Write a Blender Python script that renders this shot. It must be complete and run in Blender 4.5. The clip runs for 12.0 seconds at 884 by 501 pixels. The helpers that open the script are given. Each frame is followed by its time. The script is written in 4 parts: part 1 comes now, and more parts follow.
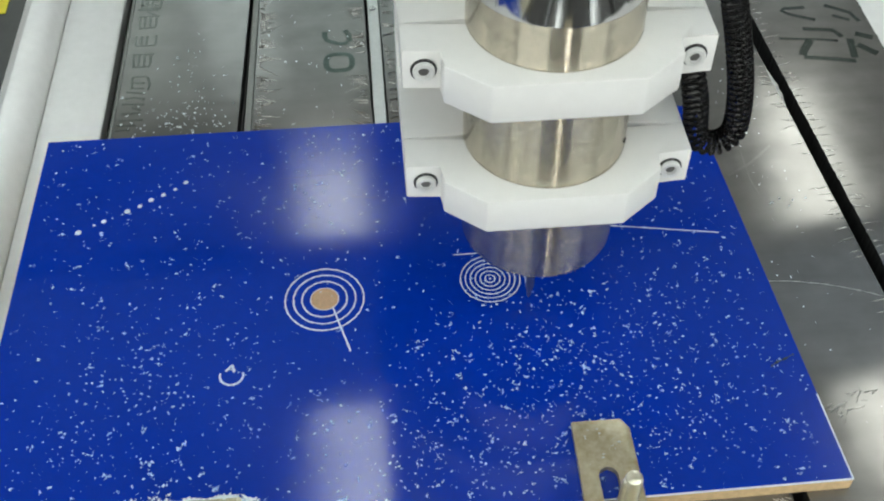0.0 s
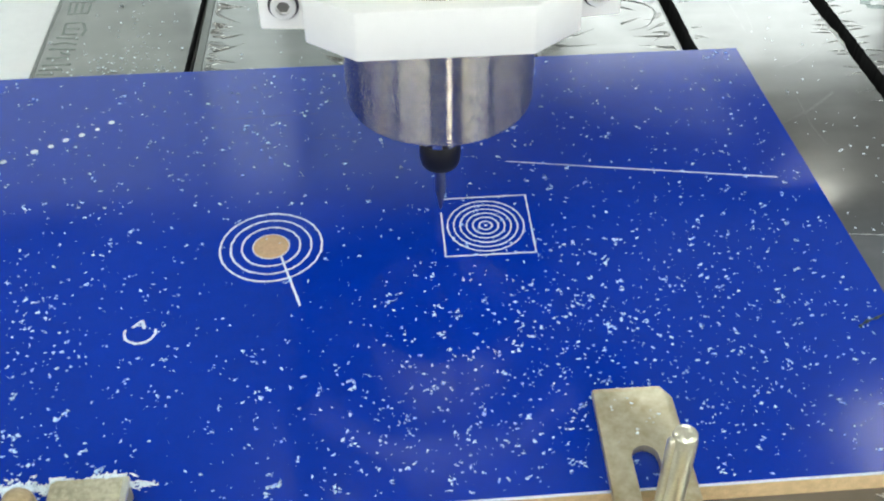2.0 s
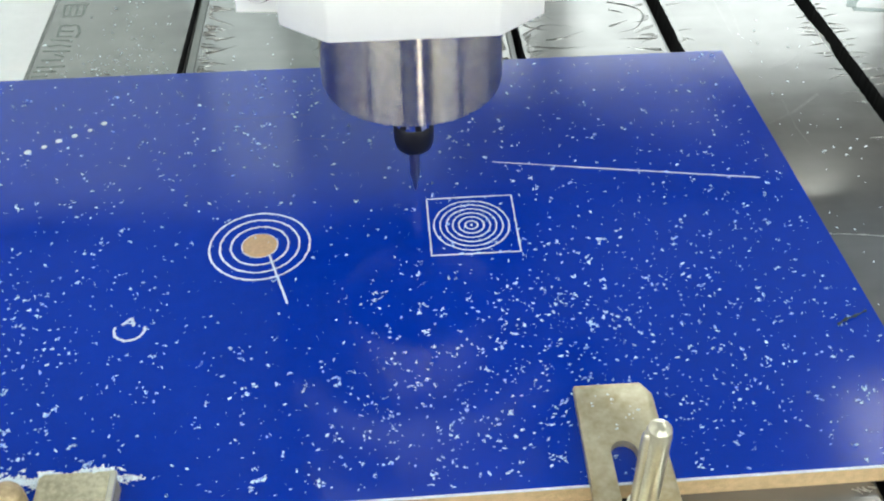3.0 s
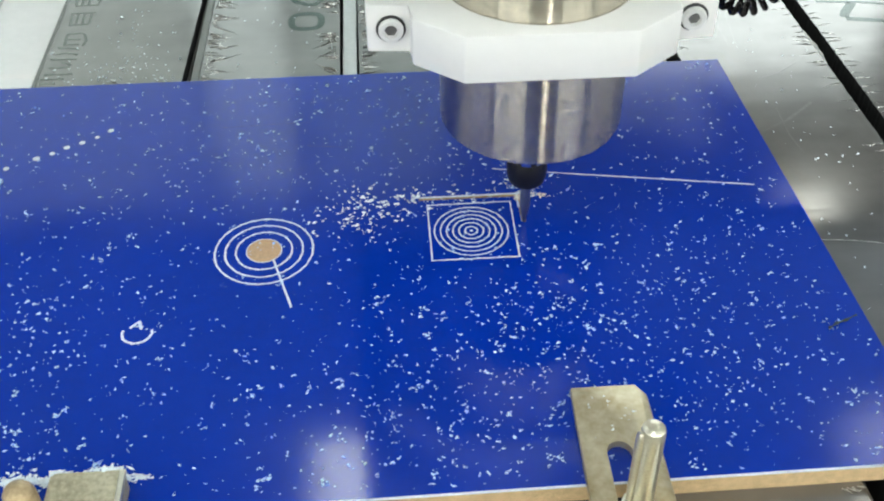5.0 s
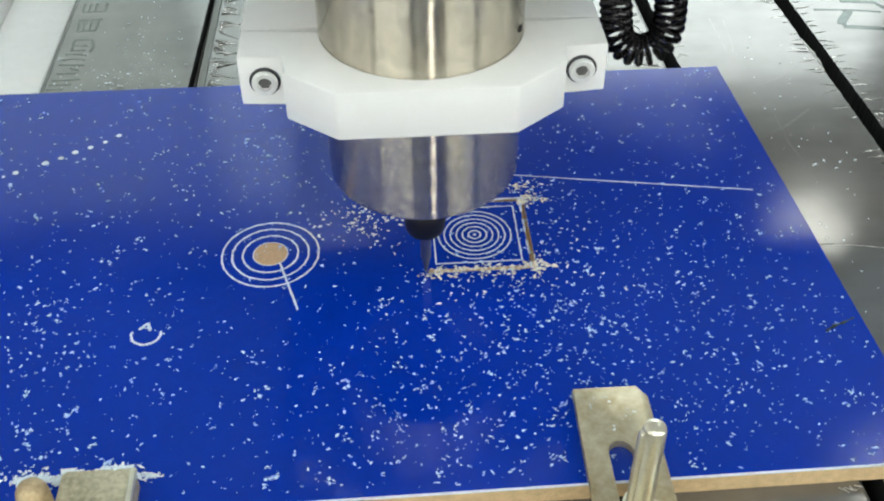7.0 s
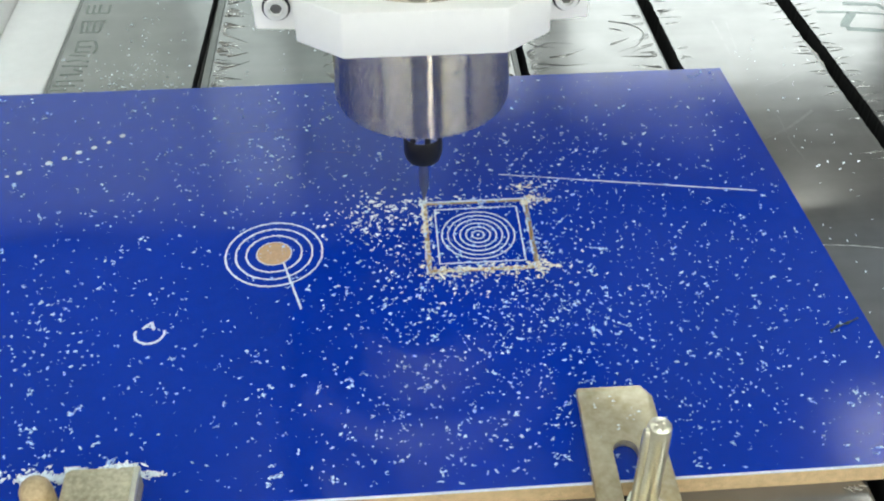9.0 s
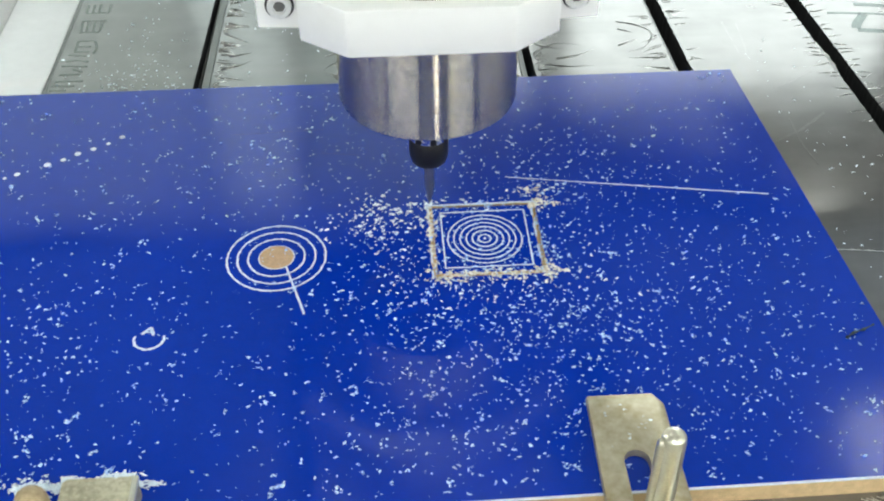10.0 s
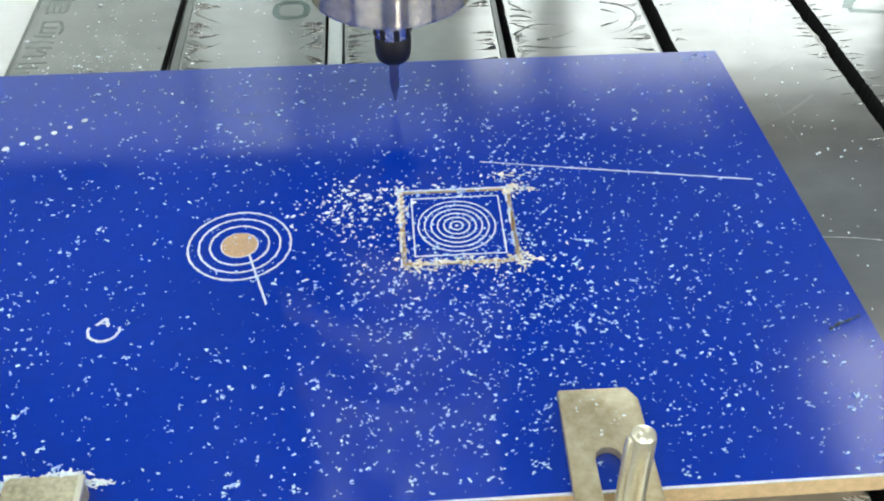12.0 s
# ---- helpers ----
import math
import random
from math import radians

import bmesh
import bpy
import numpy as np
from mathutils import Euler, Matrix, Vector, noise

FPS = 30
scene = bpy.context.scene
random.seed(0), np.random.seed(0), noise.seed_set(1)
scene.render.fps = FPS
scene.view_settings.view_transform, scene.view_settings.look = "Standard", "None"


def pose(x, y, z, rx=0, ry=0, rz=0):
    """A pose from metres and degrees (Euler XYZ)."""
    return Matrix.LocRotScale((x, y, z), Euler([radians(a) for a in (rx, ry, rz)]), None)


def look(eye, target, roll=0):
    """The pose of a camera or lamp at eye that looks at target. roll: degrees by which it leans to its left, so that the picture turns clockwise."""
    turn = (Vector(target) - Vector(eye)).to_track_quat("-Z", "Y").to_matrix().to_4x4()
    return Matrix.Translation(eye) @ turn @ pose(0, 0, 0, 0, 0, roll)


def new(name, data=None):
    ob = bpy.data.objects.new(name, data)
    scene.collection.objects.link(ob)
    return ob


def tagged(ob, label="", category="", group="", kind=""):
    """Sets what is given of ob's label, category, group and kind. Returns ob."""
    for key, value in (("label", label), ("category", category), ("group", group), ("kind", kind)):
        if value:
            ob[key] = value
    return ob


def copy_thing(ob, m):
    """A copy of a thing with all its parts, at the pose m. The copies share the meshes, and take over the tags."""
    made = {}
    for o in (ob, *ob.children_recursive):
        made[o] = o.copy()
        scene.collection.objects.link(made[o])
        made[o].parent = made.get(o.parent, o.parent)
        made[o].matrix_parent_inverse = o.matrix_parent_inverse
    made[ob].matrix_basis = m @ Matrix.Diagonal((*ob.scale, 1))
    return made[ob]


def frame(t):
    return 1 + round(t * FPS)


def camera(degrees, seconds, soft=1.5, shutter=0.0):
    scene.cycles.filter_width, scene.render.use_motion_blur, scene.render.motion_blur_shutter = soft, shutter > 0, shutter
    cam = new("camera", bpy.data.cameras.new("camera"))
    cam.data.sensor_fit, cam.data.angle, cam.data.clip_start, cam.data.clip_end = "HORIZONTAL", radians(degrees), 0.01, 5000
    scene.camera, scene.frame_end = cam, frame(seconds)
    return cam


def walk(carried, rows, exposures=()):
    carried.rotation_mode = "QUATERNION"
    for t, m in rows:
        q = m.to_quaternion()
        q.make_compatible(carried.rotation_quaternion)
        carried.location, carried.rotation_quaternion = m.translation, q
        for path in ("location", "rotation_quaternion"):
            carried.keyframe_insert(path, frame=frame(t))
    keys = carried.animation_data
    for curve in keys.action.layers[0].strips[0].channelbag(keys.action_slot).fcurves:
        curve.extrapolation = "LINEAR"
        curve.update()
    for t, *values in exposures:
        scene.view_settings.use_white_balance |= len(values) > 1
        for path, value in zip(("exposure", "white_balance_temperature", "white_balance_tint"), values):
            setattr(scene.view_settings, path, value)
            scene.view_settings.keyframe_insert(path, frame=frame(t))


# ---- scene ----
cam = camera(45.0, 12.0, soft=2.1)
PATH = [
    (0, (-0.04074, -0.37798, 1.27977), (-0.01414, -0.04820, 0.90488), -0.260),
    (0.1, (-0.03341, -0.37456, 1.25710), (-0.01175, -0.03876, 0.88728), -0.939),
    (0.2, (-0.03409, -0.36562, 1.21422), (-0.00992, -0.01950, 0.85420), -0.680),
    (0.3, (-0.03365, -0.36096, 1.19286), (-0.00893, -0.00943, 0.83816), -0.662),
    (0.5, (-0.02999, -0.34864, 1.14985), (-0.00629, 0.01317, 0.80556), -0.787),
    (0.7, (-0.02711, -0.34723, 1.13663), (-0.00442, 0.02078, 0.79891), -0.905),
    (1, (-0.02636, -0.34772, 1.12377), (-0.00411, 0.02309, 0.78909), -0.794),
    (1.5, (-0.02594, -0.34971, 1.11987), (-0.00280, 0.02166, 0.78588), -0.603),
    (2, (-0.02275, -0.34729, 1.11631), (-0.00024, 0.02399, 0.78218), -0.652),
    (2.5, (-0.01779, -0.35115, 1.11848), (0.00415, 0.02057, 0.78480), -0.712),
    (3, (-0.01607, -0.35378, 1.11967), (0.00566, 0.01830, 0.78638), -0.704),
    (5, (-0.01699, -0.36156, 1.12700), (0.00513, 0.01192, 0.79531), -0.607),
    (5.5, (-0.01669, -0.36494, 1.12903), (0.00552, 0.00897, 0.79782), -0.611),
    (6, (-0.01687, -0.36652, 1.12935), (0.00521, 0.00829, 0.79915), -0.602),
    (6.5, (-0.01800, -0.36808, 1.13083), (0.00478, 0.00706, 0.80106), -0.510),
    (7, (-0.01991, -0.36799, 1.13139), (0.00311, 0.00726, 0.80176), -0.428),
    (9, (-0.02133, -0.36953, 1.12914), (0.00140, 0.00756, 0.80161), -0.390),
    (9.5, (-0.02800, -0.37021, 1.13151), (-0.00358, 0.00704, 0.80427), -0.124),
    (10, (-0.02304, -0.36129, 1.12251), (-0.00077, 0.01686, 0.79615), -0.334),
    (10.5, (-0.01428, -0.36015, 1.11490), (0.00857, 0.01890, 0.78963), -0.246),
    (11, (-0.00885, -0.36064, 1.11355), (0.01438, 0.01757, 0.78733), -0.192),
    (11.5, (-0.01228, -0.36031, 1.11545), (0.01229, 0.01740, 0.78875), -0.037),
    (12, (-0.00900, -0.34760, 1.11050), (0.01318, 0.02642, 0.77942), -0.315),
]
STOPS = [(0, -0.18), (0.3, -0.14), (0.7, -0.02), (1.5, 0.08), (2.5, 0.19), (5.5, 0.03), (6.5, -0.04), (7.2, -0.01), (9.5, 0.08), (11, 0.18), (12, 0.29)]
walk(cam, [(t, look(eye, target, roll)) for t, eye, target, roll in PATH], STOPS)

# ---- world and exposure ----
world = bpy.data.worlds.new("hall_light")
world.use_nodes = True
world.node_tree.nodes["Background"].inputs["Color"].default_value = (0.55, 0.6, 0.62, 1)
world.node_tree.nodes["Background"].inputs["Strength"].default_value = 0.25
scene.world = world
LAMP_GLOW = 8.4
PANE_GLOW = 3.2


# ---- materials ----
def mat(name, color, rough=0.5, metal=0.0, vary=0.08, scale=60.0, bump=0.0, bump_scale=200.0,
        spec=0.5, coat=0.0, coat_rough=0.1, rough_vary=0.0, second=None, second_amount=0.5, stretch=None, aniso=0.0):
    m = bpy.data.materials.new(name)
    m.use_nodes = True
    nt = m.node_tree
    b = nt.nodes["Principled BSDF"]
    b.inputs["Roughness"].default_value = rough
    b.inputs["Metallic"].default_value = metal
    b.inputs["Specular IOR Level"].default_value = spec
    b.inputs["Coat Weight"].default_value = coat
    b.inputs["Coat Roughness"].default_value = coat_rough
    co = nt.nodes.new("ShaderNodeTexCoord")
    n1 = nt.nodes.new("ShaderNodeTexNoise")
    n1.inputs["Scale"].default_value = scale
    n1.inputs["Detail"].default_value = 6
    if stretch:
        mp = nt.nodes.new("ShaderNodeMapping")
        mp.inputs["Scale"].default_value = stretch
        nt.links.new(co.outputs["Object"], mp.inputs["Vector"])
        nt.links.new(mp.outputs["Vector"], n1.inputs["Vector"])
    else:
        nt.links.new(co.outputs["Object"], n1.inputs["Vector"])
    n2 = nt.nodes.new("ShaderNodeTexNoise")
    n2.inputs["Scale"].default_value = scale * 7.3
    n2.inputs["Detail"].default_value = 4
    nt.links.new(co.outputs["Object"], n2.inputs["Vector"])
    mixn = nt.nodes.new("ShaderNodeMath")
    mixn.operation = "MULTIPLY_ADD"
    mixn.inputs[1].default_value = 0.5
    half = nt.nodes.new("ShaderNodeMath")
    half.operation = "MULTIPLY"
    half.inputs[1].default_value = 0.5
    nt.links.new(n1.outputs["Fac"], half.inputs[0])
    nt.links.new(n2.outputs["Fac"], mixn.inputs[0])
    nt.links.new(half.outputs[0], mixn.inputs[2])
    ramp = nt.nodes.new("ShaderNodeValToRGB")
    ramp.color_ramp.elements[0].position = 0.32
    ramp.color_ramp.elements[1].position = 0.68
    c = Vector(color)
    lo, hi = c * (1 - vary), c * (1 + vary)
    if second is not None:
        lo = c.lerp(Vector(second), second_amount)
    ramp.color_ramp.elements[0].color = (*[max(0, min(1, v)) for v in lo], 1)
    ramp.color_ramp.elements[1].color = (*[max(0, min(1, v)) for v in hi], 1)
    nt.links.new(mixn.outputs[0], ramp.inputs["Fac"])
    nt.links.new(ramp.outputs["Color"], b.inputs["Base Color"])
    if rough_vary:
        rr = nt.nodes.new("ShaderNodeMapRange")
        rr.inputs["From Min"].default_value, rr.inputs["From Max"].default_value = 0.3, 0.7
        rr.inputs["To Min"].default_value, rr.inputs["To Max"].default_value = rough - rough_vary, rough + rough_vary
        nt.links.new(n1.outputs["Fac"], rr.inputs["Value"])
        nt.links.new(rr.outputs["Result"], b.inputs["Roughness"])
    if bump:
        n3 = nt.nodes.new("ShaderNodeTexNoise")
        n3.inputs["Scale"].default_value = bump_scale
        n3.inputs["Detail"].default_value = 5
        nt.links.new(co.outputs["Object"], n3.inputs["Vector"])
        bp = nt.nodes.new("ShaderNodeBump")
        bp.inputs["Strength"].default_value = bump
        bp.inputs["Distance"].default_value = 0.001
        nt.links.new(n3.outputs["Fac"], bp.inputs["Height"])
        nt.links.new(bp.outputs["Normal"], b.inputs["Normal"])
    if aniso:
        b.inputs["Anisotropic"].default_value = aniso
        tg = nt.nodes.new("ShaderNodeTangent")
        tg.direction_type, tg.axis = "RADIAL", "Z"
        nt.links.new(tg.outputs["Tangent"], b.inputs["Tangent"])
        b.inputs["Anisotropic Rotation"].default_value = 0.25
    return m


def chip_mat(name, light, dim):
    """Crumbs: each island takes its own shade between the two colours."""
    m = mat(name, light, rough=0.7, vary=0.1, scale=500)
    nt = m.node_tree
    b = nt.nodes["Principled BSDF"]
    geo = nt.nodes.new("ShaderNodeNewGeometry")
    ramp = nt.nodes.new("ShaderNodeValToRGB")
    ramp.color_ramp.elements[0].position, ramp.color_ramp.elements[0].color = 0.0, (*dim, 1)
    ramp.color_ramp.elements[1].position, ramp.color_ramp.elements[1].color = 0.65, (*light, 1)
    nt.links.new(geo.outputs["Random Per Island"], ramp.inputs["Fac"])
    nt.links.new(ramp.outputs["Color"], b.inputs["Base Color"])
    return m


def lathe_marks(m, depth):
    """Fine turning grooves round the z axis: they lean the surface up and down, never sideways."""
    nt = m.node_tree
    geo = nt.nodes.new("ShaderNodeNewGeometry")
    fine = nt.nodes.new("ShaderNodeTexWhiteNoise")
    nt.links.new(geo.outputs["Position"], fine.inputs["Vector"])
    lean = nt.nodes.new("ShaderNodeMapRange")
    lean.inputs["To Min"].default_value, lean.inputs["To Max"].default_value = -depth, depth
    nt.links.new(fine.outputs["Value"], lean.inputs["Value"])
    up = nt.nodes.new("ShaderNodeCombineXYZ")
    nt.links.new(lean.outputs["Result"], up.inputs["Z"])
    add = nt.nodes.new("ShaderNodeVectorMath")
    add.operation = "ADD"
    nt.links.new(geo.outputs["Normal"], add.inputs[0])
    nt.links.new(up.outputs["Vector"], add.inputs[1])
    unit = nt.nodes.new("ShaderNodeVectorMath")
    unit.operation = "NORMALIZE"
    nt.links.new(add.outputs["Vector"], unit.inputs[0])
    nt.links.new(unit.outputs["Vector"], nt.nodes["Principled BSDF"].inputs["Normal"])


def drawn_film(m):
    """Protective film on a drawn profile: slack waves and fine streaks across the panel."""
    nt = m.node_tree
    b = nt.nodes["Principled BSDF"]
    co = nt.nodes.new("ShaderNodeTexCoord")
    mp = nt.nodes.new("ShaderNodeMapping")
    mp.inputs["Scale"].default_value = (14.0, 620.0, 1.0)
    streak = nt.nodes.new("ShaderNodeTexNoise")
    streak.inputs["Scale"].default_value = 1.0
    streak.inputs["Detail"].default_value = 5
    nt.links.new(co.outputs["Object"], mp.inputs["Vector"])
    nt.links.new(mp.outputs["Vector"], streak.inputs["Vector"])
    rr = nt.nodes.new("ShaderNodeMapRange")
    rr.inputs["From Min"].default_value, rr.inputs["From Max"].default_value = 0.3, 0.7
    rr.inputs["To Min"].default_value, rr.inputs["To Max"].default_value = 0.095, 0.155
    nt.links.new(streak.outputs["Fac"], rr.inputs["Value"])
    nt.links.new(rr.outputs["Result"], b.inputs["Roughness"])
    slack = nt.nodes.new("ShaderNodeTexNoise")
    slack.inputs["Scale"].default_value = 42.0
    slack.inputs["Detail"].default_value = 3
    nt.links.new(co.outputs["Object"], slack.inputs["Vector"])
    low = nt.nodes.new("ShaderNodeBump")
    low.inputs["Strength"].default_value = 0.10
    low.inputs["Distance"].default_value = 0.001
    nt.links.new(slack.outputs["Fac"], low.inputs["Height"])
    fine = nt.nodes.new("ShaderNodeBump")
    fine.inputs["Strength"].default_value = 0.014
    fine.inputs["Distance"].default_value = 0.0002
    nt.links.new(streak.outputs["Fac"], fine.inputs["Height"])
    nt.links.new(low.outputs["Normal"], fine.inputs["Normal"])
    nt.links.new(fine.outputs["Normal"], b.inputs["Normal"])


def glow(name, color, strength):
    m = bpy.data.materials.new(name)
    m.use_nodes = True
    b = m.node_tree.nodes["Principled BSDF"]
    b.inputs["Base Color"].default_value = (0.8, 0.8, 0.8, 1)
    b.inputs["Emission Color"].default_value = (*color, 1)
    b.inputs["Emission Strength"].default_value = strength
    return m


BLUE = mat("blue_laminate", (0.0002, 0.031, 0.366), rough=0.125, vary=0.10, scale=16, spec=0.5, bump=0.012, bump_scale=900, rough_vary=0.045)
CORE = mat("fibreboard_core", (0.62, 0.44, 0.235), rough=0.85, vary=0.22, scale=300, bump=0.25, bump_scale=1500)
CUT = mat("scored_white", (0.74, 0.81, 0.93), rough=0.8, vary=0.2, scale=900, second=(0.30, 0.38, 0.66), second_amount=0.4, bump=0.4, bump_scale=2500)
TAN = mat("bared_core", (0.58, 0.38, 0.22), rough=0.85, vary=0.2, scale=700, bump=0.3, bump_scale=2000)
SCRATCH = mat("dark_scratch", (0.004, 0.008, 0.10), rough=0.5, vary=0.2)
CHIP = chip_mat("white_chip", (0.60, 0.83, 1.0), (0.24, 0.40, 1.0))
CHIP_TAN = chip_mat("pale_chip", (0.86, 0.94, 0.99), (0.76, 0.83, 0.88))
CHIP_CREAM = chip_mat("cream_chip", (0.90, 0.89, 0.80), (0.76, 0.67, 0.47))
WHITE = mat("white_paint", (0.85, 0.845, 0.815), rough=0.34, vary=0.02, scale=25, bump=0.015, bump_scale=500)
WHITE_RAIL = mat("white_enamel", (0.90, 0.895, 0.88), rough=0.35, vary=0.04, scale=18, bump=0.02, bump_scale=400)
STEEL = mat("brushed_steel", (0.61, 0.56, 0.455), rough=0.20, metal=1.0, vary=0.22, scale=30, stretch=(4.0, 4.0, 0.08), aniso=0.95)
lathe_marks(STEEL, 0.54)
POLISHED = mat("polished_steel", (0.55, 0.55, 0.56), rough=0.10, metal=1.0, vary=0.04, scale=60)
BRIGHT = mat("bright_steel", (0.70, 0.70, 0.68), rough=0.22, metal=1.0, vary=0.06, scale=200, rough_vary=0.06)
BLACK_STEEL = mat("black_oxide", (0.006, 0.006, 0.007), rough=0.42, vary=0.3, scale=200, spec=0.4)
# dark grey that holds the shadow ring round each screw head
RING_SHADE = mat("screw_ring_shade", (0.05, 0.05, 0.05), rough=0.5, metal=0.5, vary=0.1)
BOLT = mat("zinc_screw", (0.82, 0.82, 0.80), rough=0.40, metal=0.35, vary=0.08, scale=300)
CARBIDE = mat("carbide", (0.30, 0.30, 0.32), rough=0.28, metal=1.0, vary=0.1, scale=300)
RUBBER = mat("black_rubber", (0.012, 0.011, 0.011), rough=0.27, vary=0.25, scale=250, spec=0.6)
FILM = mat("filmed_aluminium", (0.245, 0.240, 0.228), rough=0.105, metal=0.64, vary=0.18, scale=8, stretch=(1.0, 8.0, 1.0))
drawn_film(FILM)
YELLOW = mat("yellow_floor_paint", (0.75, 0.62, 0.03), rough=0.6, vary=0.15, scale=6)
PALE = mat("pale_scratch", (0.52, 0.52, 0.49), rough=0.5, metal=0.3, vary=0.3, scale=300)
MARK = mat("faint_film_streak", (0.262, 0.258, 0.245), rough=0.150, metal=0.62, vary=0.2, scale=120)
LIP = mat("dull_slot_lip", (0.20, 0.20, 0.19), rough=0.45, metal=0.9, vary=0.1, scale=60)
ALU = mat("bare_aluminium", (0.42, 0.43, 0.42), rough=0.42, metal=1.0, vary=0.08, scale=60, bump=0.05, bump_scale=800)
WRINKLE = mat("creased_film", (0.27, 0.265, 0.25), rough=0.09, metal=0.80, vary=0.1, scale=200)
# black that holds the shade inside slots, side gap and vent hole
SLOT_SHADE = mat("slot_shade_black", (0.006, 0.006, 0.006), rough=0.8, vary=0.3, scale=300)
PRINT_DARK = mat("dark_green_print", (0.085, 0.104, 0.094), rough=0.12, vary=0.3, scale=90, metal=0.70)
PRINT = mat("green_print", (0.088, 0.112, 0.100), rough=0.13, vary=0.35, scale=90, metal=0.72)
EMBOSS = mat("grey_print", (0.164, 0.172, 0.158), rough=0.14, metal=0.72, vary=0.2, scale=200)
DULL_ZINC = mat("dull_zinc_block", (0.56, 0.515, 0.37), rough=0.50, metal=0.5, vary=0.25, scale=70, second=(0.24, 0.20, 0.12), second_amount=0.8, bump=0.15, bump_scale=700)
BROWN_ZINC = mat("browned_stud", (0.58, 0.46, 0.28), rough=0.46, metal=0.65, vary=0.2, scale=90, second=(0.34, 0.24, 0.13), second_amount=0.7)
ZINC = mat("worn_zinc_plate", (0.58, 0.54, 0.40), rough=0.40, metal=0.62, vary=0.16, scale=34, second=(0.36, 0.27, 0.13), second_amount=0.9, bump=0.05, bump_scale=500, rough_vary=0.10)
GOLD_ZINC = mat("yellow_zinc", (0.95, 0.86, 0.68), rough=0.29, metal=0.92, vary=0.12, scale=160, bump=0.05, bump_scale=800)
FIBRE = mat("dark_fibre", (0.022, 0.042, 0.038), rough=0.6, vary=0.3)
LABEL_BLUE = mat("label_blue", (0.02, 0.05, 0.25), rough=0.4, vary=0.05)
LABEL_WHITE = mat("label_white", (0.8, 0.82, 0.85), rough=0.4, vary=0.04)
BEAM = mat("gantry_paint", (0.19, 0.245, 0.33), rough=0.45, vary=0.08, scale=20)
CARRIAGE = mat("carriage_paint", (0.03, 0.031, 0.033), rough=0.5, vary=0.1, scale=20)
# dark tone of the unseen south wall, chosen for dark bands in the steel
WALL_DARK = mat("hall_reflection_dark", (0.16, 0.165, 0.17), rough=0.8, vary=0.1, scale=2.5, bump=0.1, bump_scale=60)
# grey of unseen walls, toned down to darken reflections in board and steel
WALL_MID = mat("hall_reflection_grey", (0.32, 0.325, 0.325), rough=0.85, vary=0.08, scale=2.5, bump=0.1, bump_scale=60)
WALL = mat("hall_plaster", (0.75, 0.80, 0.81), rough=0.85, vary=0.06, scale=2.5, bump=0.1, bump_scale=60)
CEIL = mat("hall_ceiling", (0.30, 0.306, 0.306), rough=0.9, vary=0.08, scale=1.5)
CONCRETE = mat("hall_concrete", (0.06, 0.06, 0.058), rough=0.6, vary=0.25, scale=3, bump=0.15, bump_scale=80)
FRAME = mat("window_frame_grey", (0.45, 0.46, 0.46), rough=0.5, vary=0.06)
LAMP = glow("lamp_diffuser", (0.93, 1.0, 0.965), LAMP_GLOW)
LAMP_DIM = glow("dim_lamp_diffuser", (0.97, 1.0, 0.93), LAMP_GLOW * 0.68)
# raised strength for the added lamps that no reflection shows
LAMP_FILL = glow("fill_lamp_diffuser", (0.90, 1.0, 0.98), LAMP_GLOW * 1.45)
DAY = glow("daylight", (0.88, 0.98, 0.985), PANE_GLOW * 1.16)
# glow of an added pane, for a lighter column in the board's haze
HAZE_SOFT = glow("haze_glow_softer", (0.80, 0.97, 0.97), PANE_GLOW * 0.46)
# added south panels: one streaks the steel, two fill from the front
STREAK_GLOW = glow("streak_glow", (1.0, 0.99, 0.96), PANE_GLOW * 3.8)
FRONT_GLOW = glow("front_fill_glow", (0.95, 0.99, 0.955), PANE_GLOW * 0.72)
# glow of side panels added to widen the steel's bright bands
SIDE_GLOW = glow("side_fill_glow", (0.98, 0.99, 0.95), PANE_GLOW * 0.28)
# glows of added panes that put haze on the board's left
HAZE_GLOW_DIM = glow("haze_glow_dim", (0.72, 0.97, 0.96), PANE_GLOW * 0.205)
HAZE_GLOW = glow("haze_glow", (0.78, 0.97, 0.93), PANE_GLOW * 0.265)


# ---- mesh helpers ----
def finish(name, bm, material, smooth=False):
    me = bpy.data.meshes.new(name)
    bmesh.ops.recalc_face_normals(bm, faces=bm.faces)
    bm.to_mesh(me)
    bm.free()
    for m in (material if isinstance(material, (list, tuple)) else (material,)):
        me.materials.append(m)
    if smooth:
        for p in me.polygons:
            p.use_smooth = True
        me.set_sharp_from_angle(angle=radians(35))
    return me


def part(name, bm, material, parent, label="", smooth=False):
    ob = new(name, finish(name, bm, material, smooth))
    if parent is not None:
        ob.parent = parent
    if label:
        ob["label"] = label
    return ob


def thing(name, at, label, category, group="", kind=""):
    ob = new(name)
    ob.empty_display_size = 0.02
    ob.location = at
    return tagged(ob, label, category, group, kind)


def box(bm, lo, hi, bevel=0.0, seg=2):
    v = bmesh.ops.create_cube(bm, size=1.0)["verts"]
    lo, hi = Vector(lo), Vector(hi)
    for q in v:
        q.co = Vector([(lo[i] + hi[i]) / 2 + q.co[i] * (hi[i] - lo[i]) for i in range(3)])
    if bevel:
        es = list({e for q in v for e in q.link_edges})
        bmesh.ops.bevel(bm, geom=es, offset=bevel, segments=seg, affect="EDGES", profile=0.5)
    return bm


